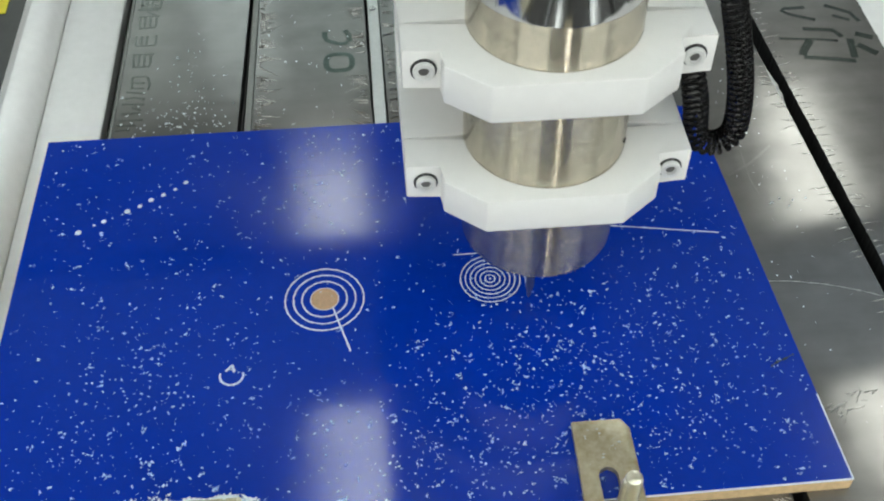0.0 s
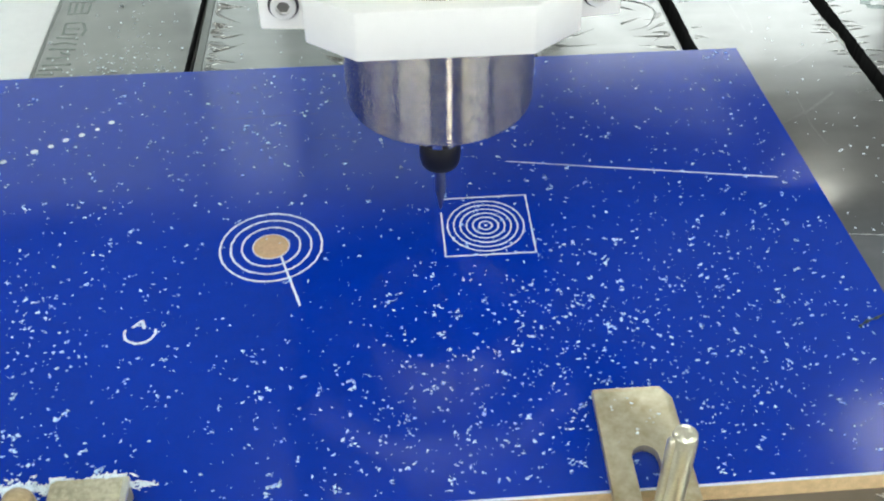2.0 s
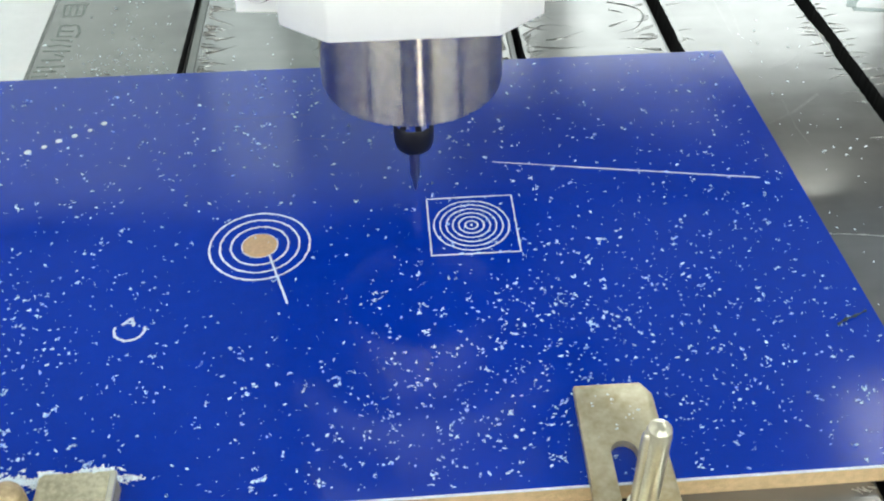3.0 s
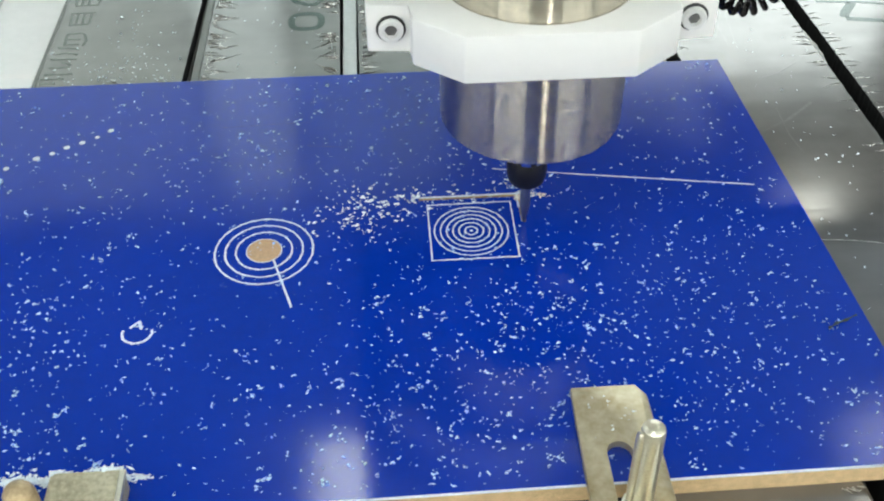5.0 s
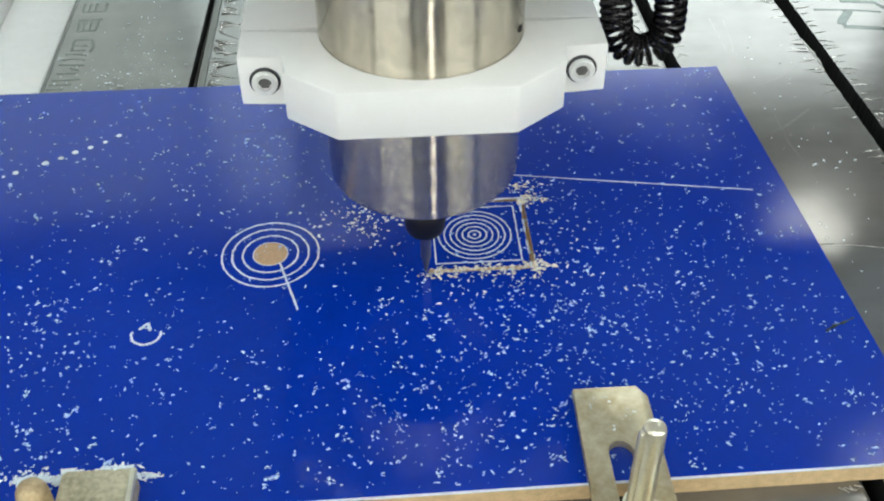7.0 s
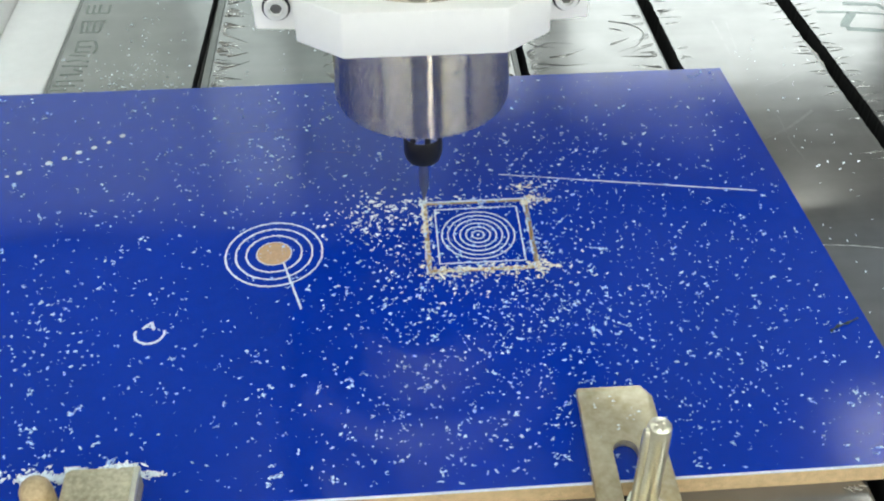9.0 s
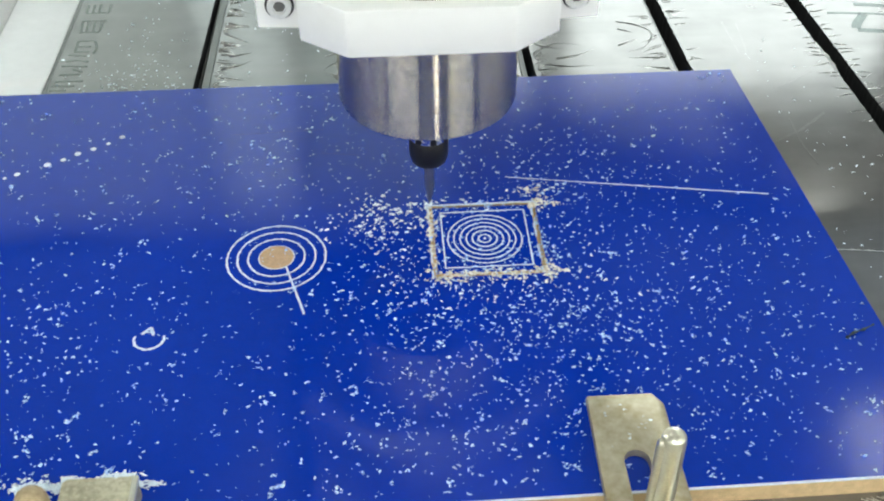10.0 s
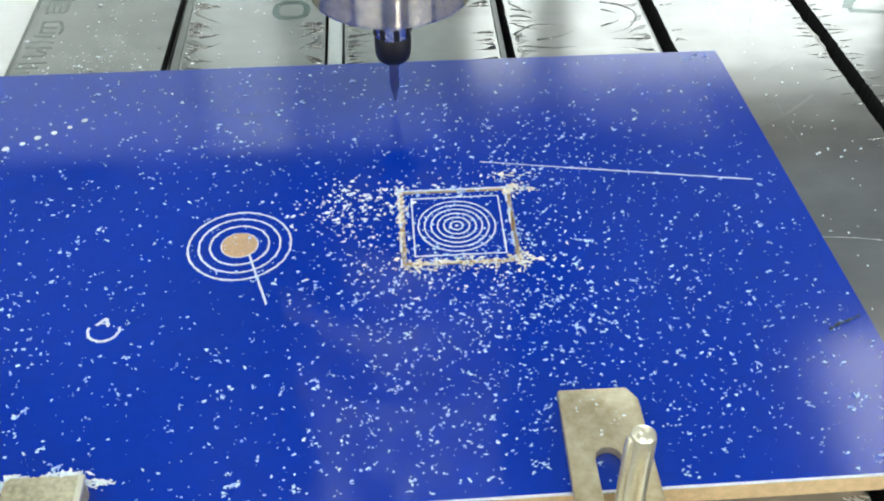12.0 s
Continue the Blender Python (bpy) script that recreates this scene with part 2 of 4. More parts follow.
def prism(bm, outline, z0, z1, bevel=0.0, skip=None):
    """Outline in plan, drawn up from z0 to z1; edges along points that skip() picks stay sharp."""
    lo = [bm.verts.new((x, y, z0)) for x, y in outline]
    hi = [bm.verts.new((x, y, z1)) for x, y in outline]
    n = len(outline)
    bm.faces.new(list(reversed(lo)))
    bm.faces.new(hi)
    for i in range(n):
        bm.faces.new((lo[i], lo[(i + 1) % n], hi[(i + 1) % n], hi[i]))
    if bevel:
        es = []
        for e in {e for v in lo + hi for e in v.link_edges}:
            if skip is None or not any(skip(v.co) for v in e.verts):
                es.append(e)
        bmesh.ops.bevel(bm, geom=es, offset=bevel, segments=2, affect="EDGES", profile=0.5)
    return bm


def lathe(bm, profile, seg=64, at=(0, 0), cap=True):
    rings = []
    for r, z in profile:
        rings.append([bm.verts.new((at[0] + r * math.cos(2 * math.pi * i / seg), at[1] + r * math.sin(2 * math.pi * i / seg), z)) for i in range(seg)])
    for a, b in zip(rings, rings[1:]):
        for i in range(seg):
            bm.faces.new((a[i], a[(i + 1) % seg], b[(i + 1) % seg], b[i]))
    if cap:
        bm.faces.new(list(reversed(rings[0])))
        bm.faces.new(rings[-1])
    return bm


def tube(bm, pts, r, seg=8):
    """A round rod through the points."""
    rings, up = [], Vector((0.13, 0.31, 0.94)).normalized()
    pts = [Vector(p) for p in pts]
    for i, p in enumerate(pts):
        d = (pts[min(i + 1, len(pts) - 1)] - pts[max(i - 1, 0)]).normalized()
        a = d.cross(up).normalized()
        b = d.cross(a).normalized()
        up = b if abs(b.dot(up)) > 0.2 else up
        rr = r[i] if isinstance(r, (list, tuple)) else r
        rings.append([bm.verts.new(p + rr * (math.cos(2 * math.pi * k / seg) * a + math.sin(2 * math.pi * k / seg) * b)) for k in range(seg)])
    for a, b in zip(rings, rings[1:]):
        for k in range(seg):
            bm.faces.new((a[k], a[(k + 1) % seg], b[(k + 1) % seg], b[k]))
    bm.faces.new(list(reversed(rings[0])))
    bm.faces.new(rings[-1])
    return bm


def turned(bm, m):
    bmesh.ops.transform(bm, matrix=m, verts=bm.verts)
    return bm


# ---- the hall ----
HX0, HX1, HY0, HY1, HZ = -4.2, 5.0, -3.4, 4.6, 5.0


BAND = 3.95   # height above which the far wall is darkened for the board's reflection


def hall():
    bm = box(bmesh.new(), (HX0 - 0.2, HY0 - 0.2, -0.15), (HX1 + 0.2, HY1 + 0.2, 0.0))
    tagged(part("floor", bm, CONCRETE, None), "dark grey concrete workshop floor", "floor", kind="structure")
    bm = box(bmesh.new(), (HX0 - 0.2, HY0 - 0.2, HZ), (HX1 + 0.2, HY1 + 0.2, HZ + 0.15))
    tagged(part("ceiling", bm, CEIL, None), "dim grey workshop ceiling above the lamps", "ceiling", kind="structure")
    bm = box(bmesh.new(), (-0.860, 1.450, 0.0), (-0.764, 3.4, 0.003))
    tagged(part("floor_marking", bm, YELLOW, None), "yellow painted line on the workshop floor", "floor marking", kind="structure")
    for name, lo, hi in (("wall_west", (HX0 - 0.2, HY0, 0), (HX0, HY1, HZ)), ("wall_east", (HX1, HY0, 0), (HX1 + 0.2, HY1, HZ))):
        # opening for an added glowing panel, out of view on each side
        ya, yb, za, zb = -3.0, 0.9, 0.7, 3.3
        bm = box(bmesh.new(), lo, (hi[0], hi[1], za))
        box(bm, (lo[0], lo[1], zb), hi)
        box(bm, (lo[0], lo[1], za), (hi[0], ya, zb))
        box(bm, (lo[0], yb, za), (hi[0], hi[1], zb))
        tagged(part(name, bm, WALL_MID, None), "plain grey unseen wall, opened for an added light panel", "wall", kind="structure")
        win = thing("window_9" if name == "wall_west" else "window_10", (lo[0], ya, za), "unseen side light panel added for the steel's reflections", "window", kind="structure")
        x = 0.02 if name == "wall_west" else 0.17
        part("glow_backdrop", box(bmesh.new(), (x, 0.001, 0.001), (x + 0.01, yb - ya - 0.001, zb - za - 0.001)), SIDE_GLOW, win, "plain glowing sheet")
    zs, zt = 0.7, 3.3
    # unseen glowing panels, added to light the mounts and streak the spindle
    wins = ((-4.10, -0.85, FRONT_GLOW), (0.35, 0.57, STREAK_GLOW), (1.35, 4.60, FRONT_GLOW))
    bm = bmesh.new()
    box(bm, (HX0 - 0.2, HY0 - 0.2, 0), (HX1 + 0.2, HY0, zs))
    box(bm, (HX0 - 0.2, HY0 - 0.2, zt), (HX1 + 0.2, HY0, HZ))
    x = HX0 - 0.2
    for a, b, m in wins:
        box(bm, (x, HY0 - 0.2, zs), (a, HY0, zt))
        x = b
    box(bm, (x, HY0 - 0.2, zs), (HX1 + 0.2, HY0, zt))
    tagged(part("wall_south", bm, WALL_DARK, None), "unseen south wall, darkened, with openings for added light", "wall", kind="structure")
    for i, (a, b, m) in enumerate(wins):
        win = thing("window_%d" % (i + 6), (a, HY0, zs), "unseen south light panel added for front light", "window", kind="structure")
        part("glow_backdrop", box(bmesh.new(), (0.001, -0.15, 0.001), (b - a - 0.001, -0.14, zt - zs - 0.001)), m, win, "plain glowing sheet")
    # far wall with tall windows; the left three are glow added for haze
    zs, zt = 1.1, 4.55
    wins = ((-3.60, -1.07, 4.55, HAZE_GLOW), (-1.04, -0.53, 4.55, HAZE_SOFT), (-0.50, 0.36, 4.55, HAZE_GLOW_DIM), (0.44, 0.80, 3.74, DAY), (0.96, 2.75, 3.74, DAY))
    bm, upper = bmesh.new(), bmesh.new()

    def masonry(x0, x1, z0, z1):
        if z0 < BAND:
            box(bm, (x0, HY1, z0), (x1, HY1 + 0.2, min(z1, BAND)))
        if z1 > BAND:
            box(upper, (x0, HY1, max(z0, BAND)), (x1, HY1 + 0.2, z1))

    masonry(HX0 - 0.2, HX1 + 0.2, 0, zs)
    masonry(HX0 - 0.2, HX1 + 0.2, zt, HZ)
    x = HX0 - 0.2
    for a, b, top, m in wins:
        masonry(x, a, zs, zt)
        if top < zt:
            masonry(a, b, top, zt)
        x = b
    masonry(x, HX1 + 0.2, zs, zt)
    tagged(part("wall_north_upper", upper, WALL_MID, None), "upper wall band, greyed to darken the board's reflection", "wall", kind="structure")
    tagged(part("wall_north", bm, WALL, None), "light grey workshop wall with tall windows and added glow panes", "wall", kind="structure")
    for i, (a, b, top, m) in enumerate(wins):
        win = thing("window_%d" % (i + 1), (a, HY1, zs), "tall grey-framed glowing pane; windows at right, added haze glow at left", "window", kind="structure")
        bm = bmesh.new()
        h = top - zs
        for lo, hi in (((0, 0.10, 0), (b - a, 0.13, 0.03)), ((0, 0.10, h - 0.03), (b - a, 0.13, h)),
                       ((0, 0.10, 0.03), (0.02, 0.13, h - 0.03)), ((b - a - 0.02, 0.10, 0.03), (b - a, 0.13, h - 0.03))):
            box(bm, lo, hi)
        part("window_frame", bm, FRAME, win)
        bm = box(bmesh.new(), (0.001, 0.14, 0.001), (b - a - 0.001, 0.15, h - 0.001))
        part("glow_backdrop", bm, m, win, "plain glowing sheet behind the pane")


def ceiling_lamp(at, turn, glowing, label):
    lamp = thing("ceiling_lamp", at, label, "ceiling lamp", "rows of hall lamps")
    bm = box(bmesh.new(), (-0.15, -1.03, 0.012), (0.15, 1.03, 0.075), 0.006)
    part("housing", bm, WHITE_RAIL, lamp)
    bm = box(bmesh.new(), (-0.13, -1.01, 0.0), (0.13, 1.01, 0.012))
    part("diffuser", bm, glowing, lamp, "glowing white diffuser")
    for y in (-0.8, 0.8):
        bm = lathe(bmesh.new(), [(0.006, 0.075), (0.006, 1.5)], 8, (0, y))
        part("rod", bm, FRAME, lamp)
    lamp.rotation_euler = (0, 0, radians(turn))
    return lamp


def hall_lamps():
    lamp = ceiling_lamp((-0.200, 2.02, 3.5), 3.5, LAMP, "long white suspended fluorescent lamp, switched on")
    # unseen copy, added for ambient light
    copy_thing(lamp, pose(-2.10, 2.02, 3.5, 0, 0, 3.5))
    # unseen near row, added to fill the scene from above
    lamp = ceiling_lamp((-0.18, -1.5, 3.5), 0, LAMP_FILL, "long unseen suspended lamp, added as bright fill light")
    for x in (-2.10, 1.76, 3.70):
        copy_thing(lamp, pose(x, -1.5, 3.5, 0, 0, 0))
    lamp = ceiling_lamp((1.76, 2.28, 3.5), -4, LAMP_DIM, "long suspended fluorescent lamp, dimmer than its neighbours")
    # another unseen copy for ambient light
    copy_thing(lamp, pose(3.66, 2.28, 3.5, 0, 0, -4))


# ---- machine bed ----
BED, TOP = 0.791, 0.800
PANELS = ((-0.2195, -0.1347), (-0.1253, -0.0440), (-0.0325, 0.0560), (0.0645, 0.1470), (0.1568, 0.2400), (0.2500, 0.3330))
LEAN = ((0, 0.022), (0.010, -0.008), (-0.008, 0.0), (-0.010, -0.025), (-0.025, -0.048), (-0.045, 0))   # run of each panel's edges along the table
Y0, Y1 = -0.42, 0.85


def machine_bed():
    base = thing("machine_base", (0, 0, 0), "white enamelled steel base of a milling machine", "machine base")
    part("cabinet", box(bmesh.new(), (-0.324, Y0 - 0.02, 0.06), (0.632, Y1 + 0.02, 0.752), 0.006), WHITE_RAIL, base)
    for x in (-0.31, 0.59):
        for y in (Y0 + 0.05, Y1 - 0.05):
            part("foot", lathe(bmesh.new(), [(0.03, 0.0), (0.03, 0.012), (0.012, 0.02), (0.012, 0.06)], 16, (x, y)), RUBBER, base)
    part("side_plate", box(bmesh.new(), (-0.2825, Y0, 0.7525), (-0.2376, Y1, 0.7640), 0.0012), WHITE_RAIL, base)
    # a black strip stands for the shade in the gap
    part("gap_shade_strip", box(bmesh.new(), (-0.2372, Y0, 0.7522), (-0.2197, Y1, 0.7540)), SLOT_SHADE, base, "black strip standing for the shaded gap beside the table")
    part("side_plate", box(bmesh.new(), (0.3370, Y0, 0.752), (0.5790, Y1, 0.765), 0.0015), WHITE_RAIL, base)
    for sx, x0 in ((-1, -0.2832), (1, 0.5800)):
        bm = bmesh.new()
        prof = [(0, 0.7522), (0, 0.7655), (0.0008, 0.7722), (0.0032, 0.7790), (0.0070, 0.7842), (0.0115, 0.7872), (0.0160, 0.7882), (0.0180, 0.7876), (0.0192, 0.7860), (0.0352, 0.7640), (0.0358, 0.7522)]
        ends = [[bm.verts.new((x0 + sx * u, y, z)) for u, z in prof] for y in (Y0, Y1)]
        for k in range(len(prof)):
            q = (k + 1) % len(prof)
            bm.faces.new((ends[0][k], ends[0][q], ends[1][q], ends[1][k]))
        bm.faces.new(ends[0])
        bm.faces.new(ends[1][::-1])
        part("side_rail_cover", bm, WHITE_RAIL, base, smooth=True)
    table = thing("slotted_table", (0, 0, 0.752), "grey aluminium slotted machine table under creased protective film", "machine table")
    # slot bottoms coloured black for the shade down there
    part("slot_floor", box(bmesh.new(), (-0.2195, Y0, 0.0), (0.3330, Y1, 0.014)), SLOT_SHADE, table, "slot bottoms, blackened for the shade inside")
    for i, (a, b) in enumerate(PANELS):
        wob = (0.0002, 0.0002, 0.0003, 0.00035, 0.00042, 0.00042)[i]
        ys = [Y0 + (Y1 - Y0) * k / 640 for k in range(641)]
        left = [(a + LEAN[i][0] * (y - 0.21) + wob * (noise.noise(Vector((y * 260, i * 7.1, 0))) + 0.9 * noise.noise(Vector((y * 1300, i * 3.3, 4)))), y) for y in ys]
        right = [(b + LEAN[i][1] * (y - 0.21) + wob * (noise.noise(Vector((y * 260, i * 5.7, 9))) + 0.9 * noise.noise(Vector((y * 1300, i * 2.9, 6)))), y) for y in ys]
        bm = prism(bmesh.new(), right + left[::-1], 0.014, BED - 0.752)
        # side faces blacked out for the slots' shade and dirt
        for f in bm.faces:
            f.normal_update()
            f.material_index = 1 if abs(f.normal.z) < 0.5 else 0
        part("panel", bm, (FILM, SLOT_SHADE), table)
    # bare lips along some of the slots, and the grey strip laid in one of them
    for x0, x1, dz, lean in ((-0.2226, -0.2200, -0.0012, 0), (-0.1328, -0.1320, -0.0030, 0.022), (-0.1308, -0.1259, -0.0016, 0.010), (0.0566, 0.0600, -0.0012, 0.0), (0.1476, 0.1497, -0.0022, -0.025), (0.2406, 0.2422, -0.0026, -0.048)):
        bm = box(bmesh.new(), (x0, Y0, 0.014), (x1, Y1, BED - 0.752 + dz), 0.0004, 1)
        for v in bm.verts:
            v.co.x += lean * (v.co.y - 0.21)
        part("slot_lip", bm, LIP, table)
    part("slot_strip", box(bmesh.new(), (-0.0425, Y0, 0.014), (-0.0335, Y1, BED - 0.752 - 0.0012), 0.0006, 1), ALU, table, "grey strip laid in a slot")
    bm = lathe(bmesh.new(), [(0.0024, 0.0), (0.0024, 0.0012), (0.0018, 0.0016), (0.0012, 0.0016), (0.0011, 0.0006)], 16, (-0.0380, 0.3040))
    part("strip_screw", turned(bm, pose(0, 0, BED - 0.752 - 0.0014)), BRIGHT, table)
    # creases of the film, running in from the slots
    rng = random.Random(11)
    verts, faces = [], []

    def ridge(path, w, h):
        """A gentle fold of the film along the points: rises at the slot, dies out at its tip."""
        z, k, n = BED - 0.752 - 0.00004, len(verts), len(path)
        for q, p in enumerate(path):
            u = q / (n - 1)
            d = (path[min(q + 1, n - 1)] - path[max(q - 1, 0)]).normalized()
            c = Vector((-d.y, d.x, 0))
            swell = (0.35 + 0.65 * math.sin(math.pi * min(1.0, u + 0.25))) * (1 - u ** 3 * 0.8)
            ww, hh = w * swell * rng.uniform(0.85, 1.15), h * swell * (0.75 + 0.5 * rng.random())
            for v, f in ((-1.0, -0.25), (-0.8, 0.10), (-0.4, 0.66), (0.0, 1.0), (0.4, 0.66), (0.8, 0.10), (1.0, -0.25)):
                verts.append((p.x + c.x * v * ww, p.y + c.y * v * ww, z + hh * f))
        for q in range(n - 1):
            for v in range(6):
                i0 = k + q * 7 + v
                faces.append((i0, i0 + 7, i0 + 8, i0 + 1))

    def crease(x, y, ln, ang, bend, w, h):
        p, a, path = Vector((x, y, 0)), ang, []
        for q in range(8):
            path.append(p.copy())
            p = p + Vector((math.cos(a), math.sin(a), 0)) * (ln / 7)
            a += bend / 7 + rng.gauss(0, 0.06)
        ridge(path, w, h)

    def bent(points, w, h):
        """A fold through a few points, rounded between them."""
        pts = [Vector((x, y, 0)) for x, y in points]
        path = []
        for i in range(len(pts) - 1):
            p0, p1, p2, p3 = pts[max(i - 1, 0)], pts[i], pts[i + 1], pts[min(i + 2, len(pts) - 1)]
            for k in range(6):
                s = k / 6
                path.append(0.5 * ((2 * p1) + (p2 - p0) * s + (2 * p0 - 5 * p1 + 4 * p2 - p3) * s * s + (3 * p1 - p0 - 3 * p2 + p3) * s ** 3))
        ridge(path + [pts[-1]], w, h)

    def edge_at(i, sign, y):
        return PANELS[i][0 if sign > 0 else 1] + LEAN[i][0 if sign > 0 else 1] * (y - 0.21)

    CREASES = {(1, 1): 56, (1, -1): 48, (2, 1): 44, (2, -1): 34, (3, 1): 60, (3, -1): 36, (4, 1): 36}
    for (i, sign), count in CREASES.items():
        base_ang = 0.0 if sign > 0 else math.pi
        for _ in range(count):
            y, lean, bend = rng.uniform(0.160, 0.40), rng.gauss(0, 0.22), rng.gauss(0, 0.35)
            for k in range(rng.randint(1, 3)):
                yy = y + k * rng.uniform(0.0016, 0.0034)
                ln = rng.choice((0.004, 0.006, 0.009, 0.013, 0.017)) * rng.uniform(0.8, 1.2)
                crease(edge_at(i, sign, yy) + sign * rng.uniform(0.0006, 0.0030), yy, ln, base_ang + lean + rng.gauss(0, 0.08), bend + rng.gauss(0, 0.15), rng.uniform(0.00036, 0.00066), rng.uniform(0.00035, 0.00080) if i < 3 else rng.uniform(0.00022, 0.00042))
    # short ticks, one after the other, along the outer slot
    for i, sign, share in ((4, -1, 0.75), (5, 1, 0.8)):
        y = -0.13
        while y < 0.36:
            y += rng.uniform(0.0040, 0.0105)
            if rng.random() < share:
                crease(edge_at(i, sign, y) + sign * 0.0006, y, rng.uniform(0.0060, 0.0140), (0.0 if sign > 0 else math.pi) + rng.gauss(0.05, 0.13), rng.gauss(0, 0.2), rng.uniform(0.00042, 0.00072), rng.uniform(0.00032, 0.00060))
    # long folds beside the slots
    for pts in (((-0.1211, 0.1961), (-0.112, 0.1990), (-0.1026, 0.2042)), ((-0.1195, 0.1858), (-0.106, 0.1829)), ((-0.1173, 0.2100), (-0.1040, 0.2142)), ((-0.1219, 0.2376), (-0.1059, 0.2259)),
                ((-0.1236, 0.2294), (-0.1087, 0.2173)), ((-0.1221, 0.2518), (-0.1073, 0.2449)), ((-0.1231, 0.2621), (-0.1103, 0.2603)), ((-0.1234, 0.1757), (-0.1101, 0.1728))):
        bent(pts, 0.00070, 0.00085)
    for pts in (((-0.0483, 0.2185), (-0.0601, 0.2202)), ((-0.0482, 0.2131), (-0.0611, 0.2055)), ((-0.0450, 0.1949), (-0.0582, 0.1981)), ((-0.0450, 0.1930), (-0.0538, 0.1939)),
                ((-0.0450, 0.1797), (-0.0546, 0.1826)), ((-0.0450, 0.2601), (-0.0549, 0.2596)), ((-0.0450, 0.2492), (-0.0540, 0.2499))):
        bent(pts, 0.00070, 0.00085)
    for pts in (((0.0678, 0.2385), (0.0760, 0.2300), (0.0866, 0.2178)), ((0.0678, 0.2315), (0.0860, 0.2260)), ((0.0692, 0.2231), (0.0779, 0.2211), (0.0785, 0.2156)), ((0.0665, 0.2019), (0.0801, 0.2121), (0.0979, 0.2089)),
                ((0.0792, 0.1945), (0.0904, 0.1969), (0.1038, 0.2038)), ((0.0711, 0.1881), (0.0871, 0.1851), (0.1026, 0.1859)), ((0.0712, 0.2028), (0.0670, 0.1954), (0.0730, 0.1898)), ((0.0680, 0.2130), (0.0760, 0.2080), (0.0850, 0.2060))):
        bent(pts, 0.00105, 0.00058)
    for pts in (((0.1230, 0.2368), (0.1338, 0.2325), (0.1406, 0.2264), (0.1420, 0.2180), (0.1353, 0.2050), (0.1261, 0.2003), (0.1214, 0.1987)), ((0.1189, 0.2074), (0.1339, 0.2151)), ((0.1443, 0.1913), (0.1223, 0.1928)),
                ((0.1443, 0.1787), (0.1235, 0.1832)), ((0.1225, 0.2276), (0.1318, 0.2221))):
        bent(pts, 0.00105, 0.00055)
    # a crumpled patch where the film lifts off beside the board
    for cx, cy, n in ((0.198, -0.081, 16), (0.214, -0.073, 9), (0.190, -0.086, 8)):
        for k in range(n):
            crease(cx + rng.gauss(0, 0.006), cy + rng.gauss(0, 0.0025), rng.uniform(0.004, 0.011), rng.gauss(0.45, 0.35), rng.gauss(0, 0.7), rng.uniform(0.0003, 0.0006), rng.uniform(0.0001, 0.0003))
    me = bpy.data.meshes.new("film_crease")
    me.from_pydata(verts, [], faces)
    me.materials.append(WRINKLE)
    me.polygons.foreach_set("use_smooth", [True] * len(me.polygons))
    ob = new("film_crease", me)
    ob.parent = table
    tagged(ob, "short raised creases in clear film", kind="stuff")
    z = BED - 0.752

    def stroke(bm, points, w, lift=0.00007):
        """A flat brush stroke lying on the film."""
        pts = [Vector((x, y, 0)) for x, y in points]
        rows = []
        for q, p in enumerate(pts):
            d = (pts[min(q + 1, len(pts) - 1)] - pts[max(q - 1, 0)]).normalized()
            c = Vector((-d.y, d.x, 0)) * (w / 2)
            rows.append([bm.verts.new((p.x - c.x, p.y - c.y, z - 0.0001)), bm.verts.new((p.x - c.x, p.y - c.y, z + lift)), bm.verts.new((p.x + c.x, p.y + c.y, z + lift)), bm.verts.new((p.x + c.x, p.y + c.y, z - 0.0001))])
        for a, b in zip(rows, rows[1:]):
            for v in range(3):
                bm.faces.new((a[v], a[v + 1], b[v + 1], b[v]))
        return bm

    # faint print along the outer panel that cannot be read: plain bars, sign by sign
    signs = ((((-0.2140, 0.2713), (-0.1990, 0.2713)), ((-0.2143, 0.2830), (-0.2140, 0.2725)), ((-0.2105, 0.2830), (-0.2099, 0.2725)), ((-0.2065, 0.2830), (-0.2060, 0.2725)), ((-0.2000, 0.2830), (-0.1997, 0.2725))),
             (((-0.2150, 0.2608), (-0.1993, 0.2610)), ((-0.2137, 0.2463), (-0.2011, 0.2467)), ((-0.2140, 0.2592), (-0.2129, 0.2480)), ((-0.2100, 0.2592), (-0.2094, 0.2480)), ((-0.2060, 0.2592), (-0.2055, 0.2480)), ((-0.2016, 0.2592), (-0.2012, 0.2480))),
             (((-0.2129, 0.2352), (-0.2026, 0.2357)), ((-0.2108, 0.2289), (-0.2030, 0.2282)), ((-0.2108, 0.2228), (-0.2029, 0.2222)), ((-0.2122, 0.2340), (-0.2116, 0.2215)), ((-0.2018, 0.2350), (-0.1992, 0.2266), (-0.2004, 0.2200))),
             (((-0.2149, 0.2191), (-0.2019, 0.2168)), ((-0.2150, 0.2113), (-0.2085, 0.2127), (-0.2013, 0.2102)), ((-0.2167, 0.2062), (-0.2010, 0.2050)), ((-0.2092, 0.2024), (-0.2030, 0.1985))),
             (((-0.2159, 0.1960), (-0.2037, 0.1963)), ((-0.2170, 0.1886), (-0.2006, 0.1886)), ((-0.2180, 0.1838), (-0.2045, 0.1833)), ((-0.2180, 0.1790), (-0.2085, 0.1788))))
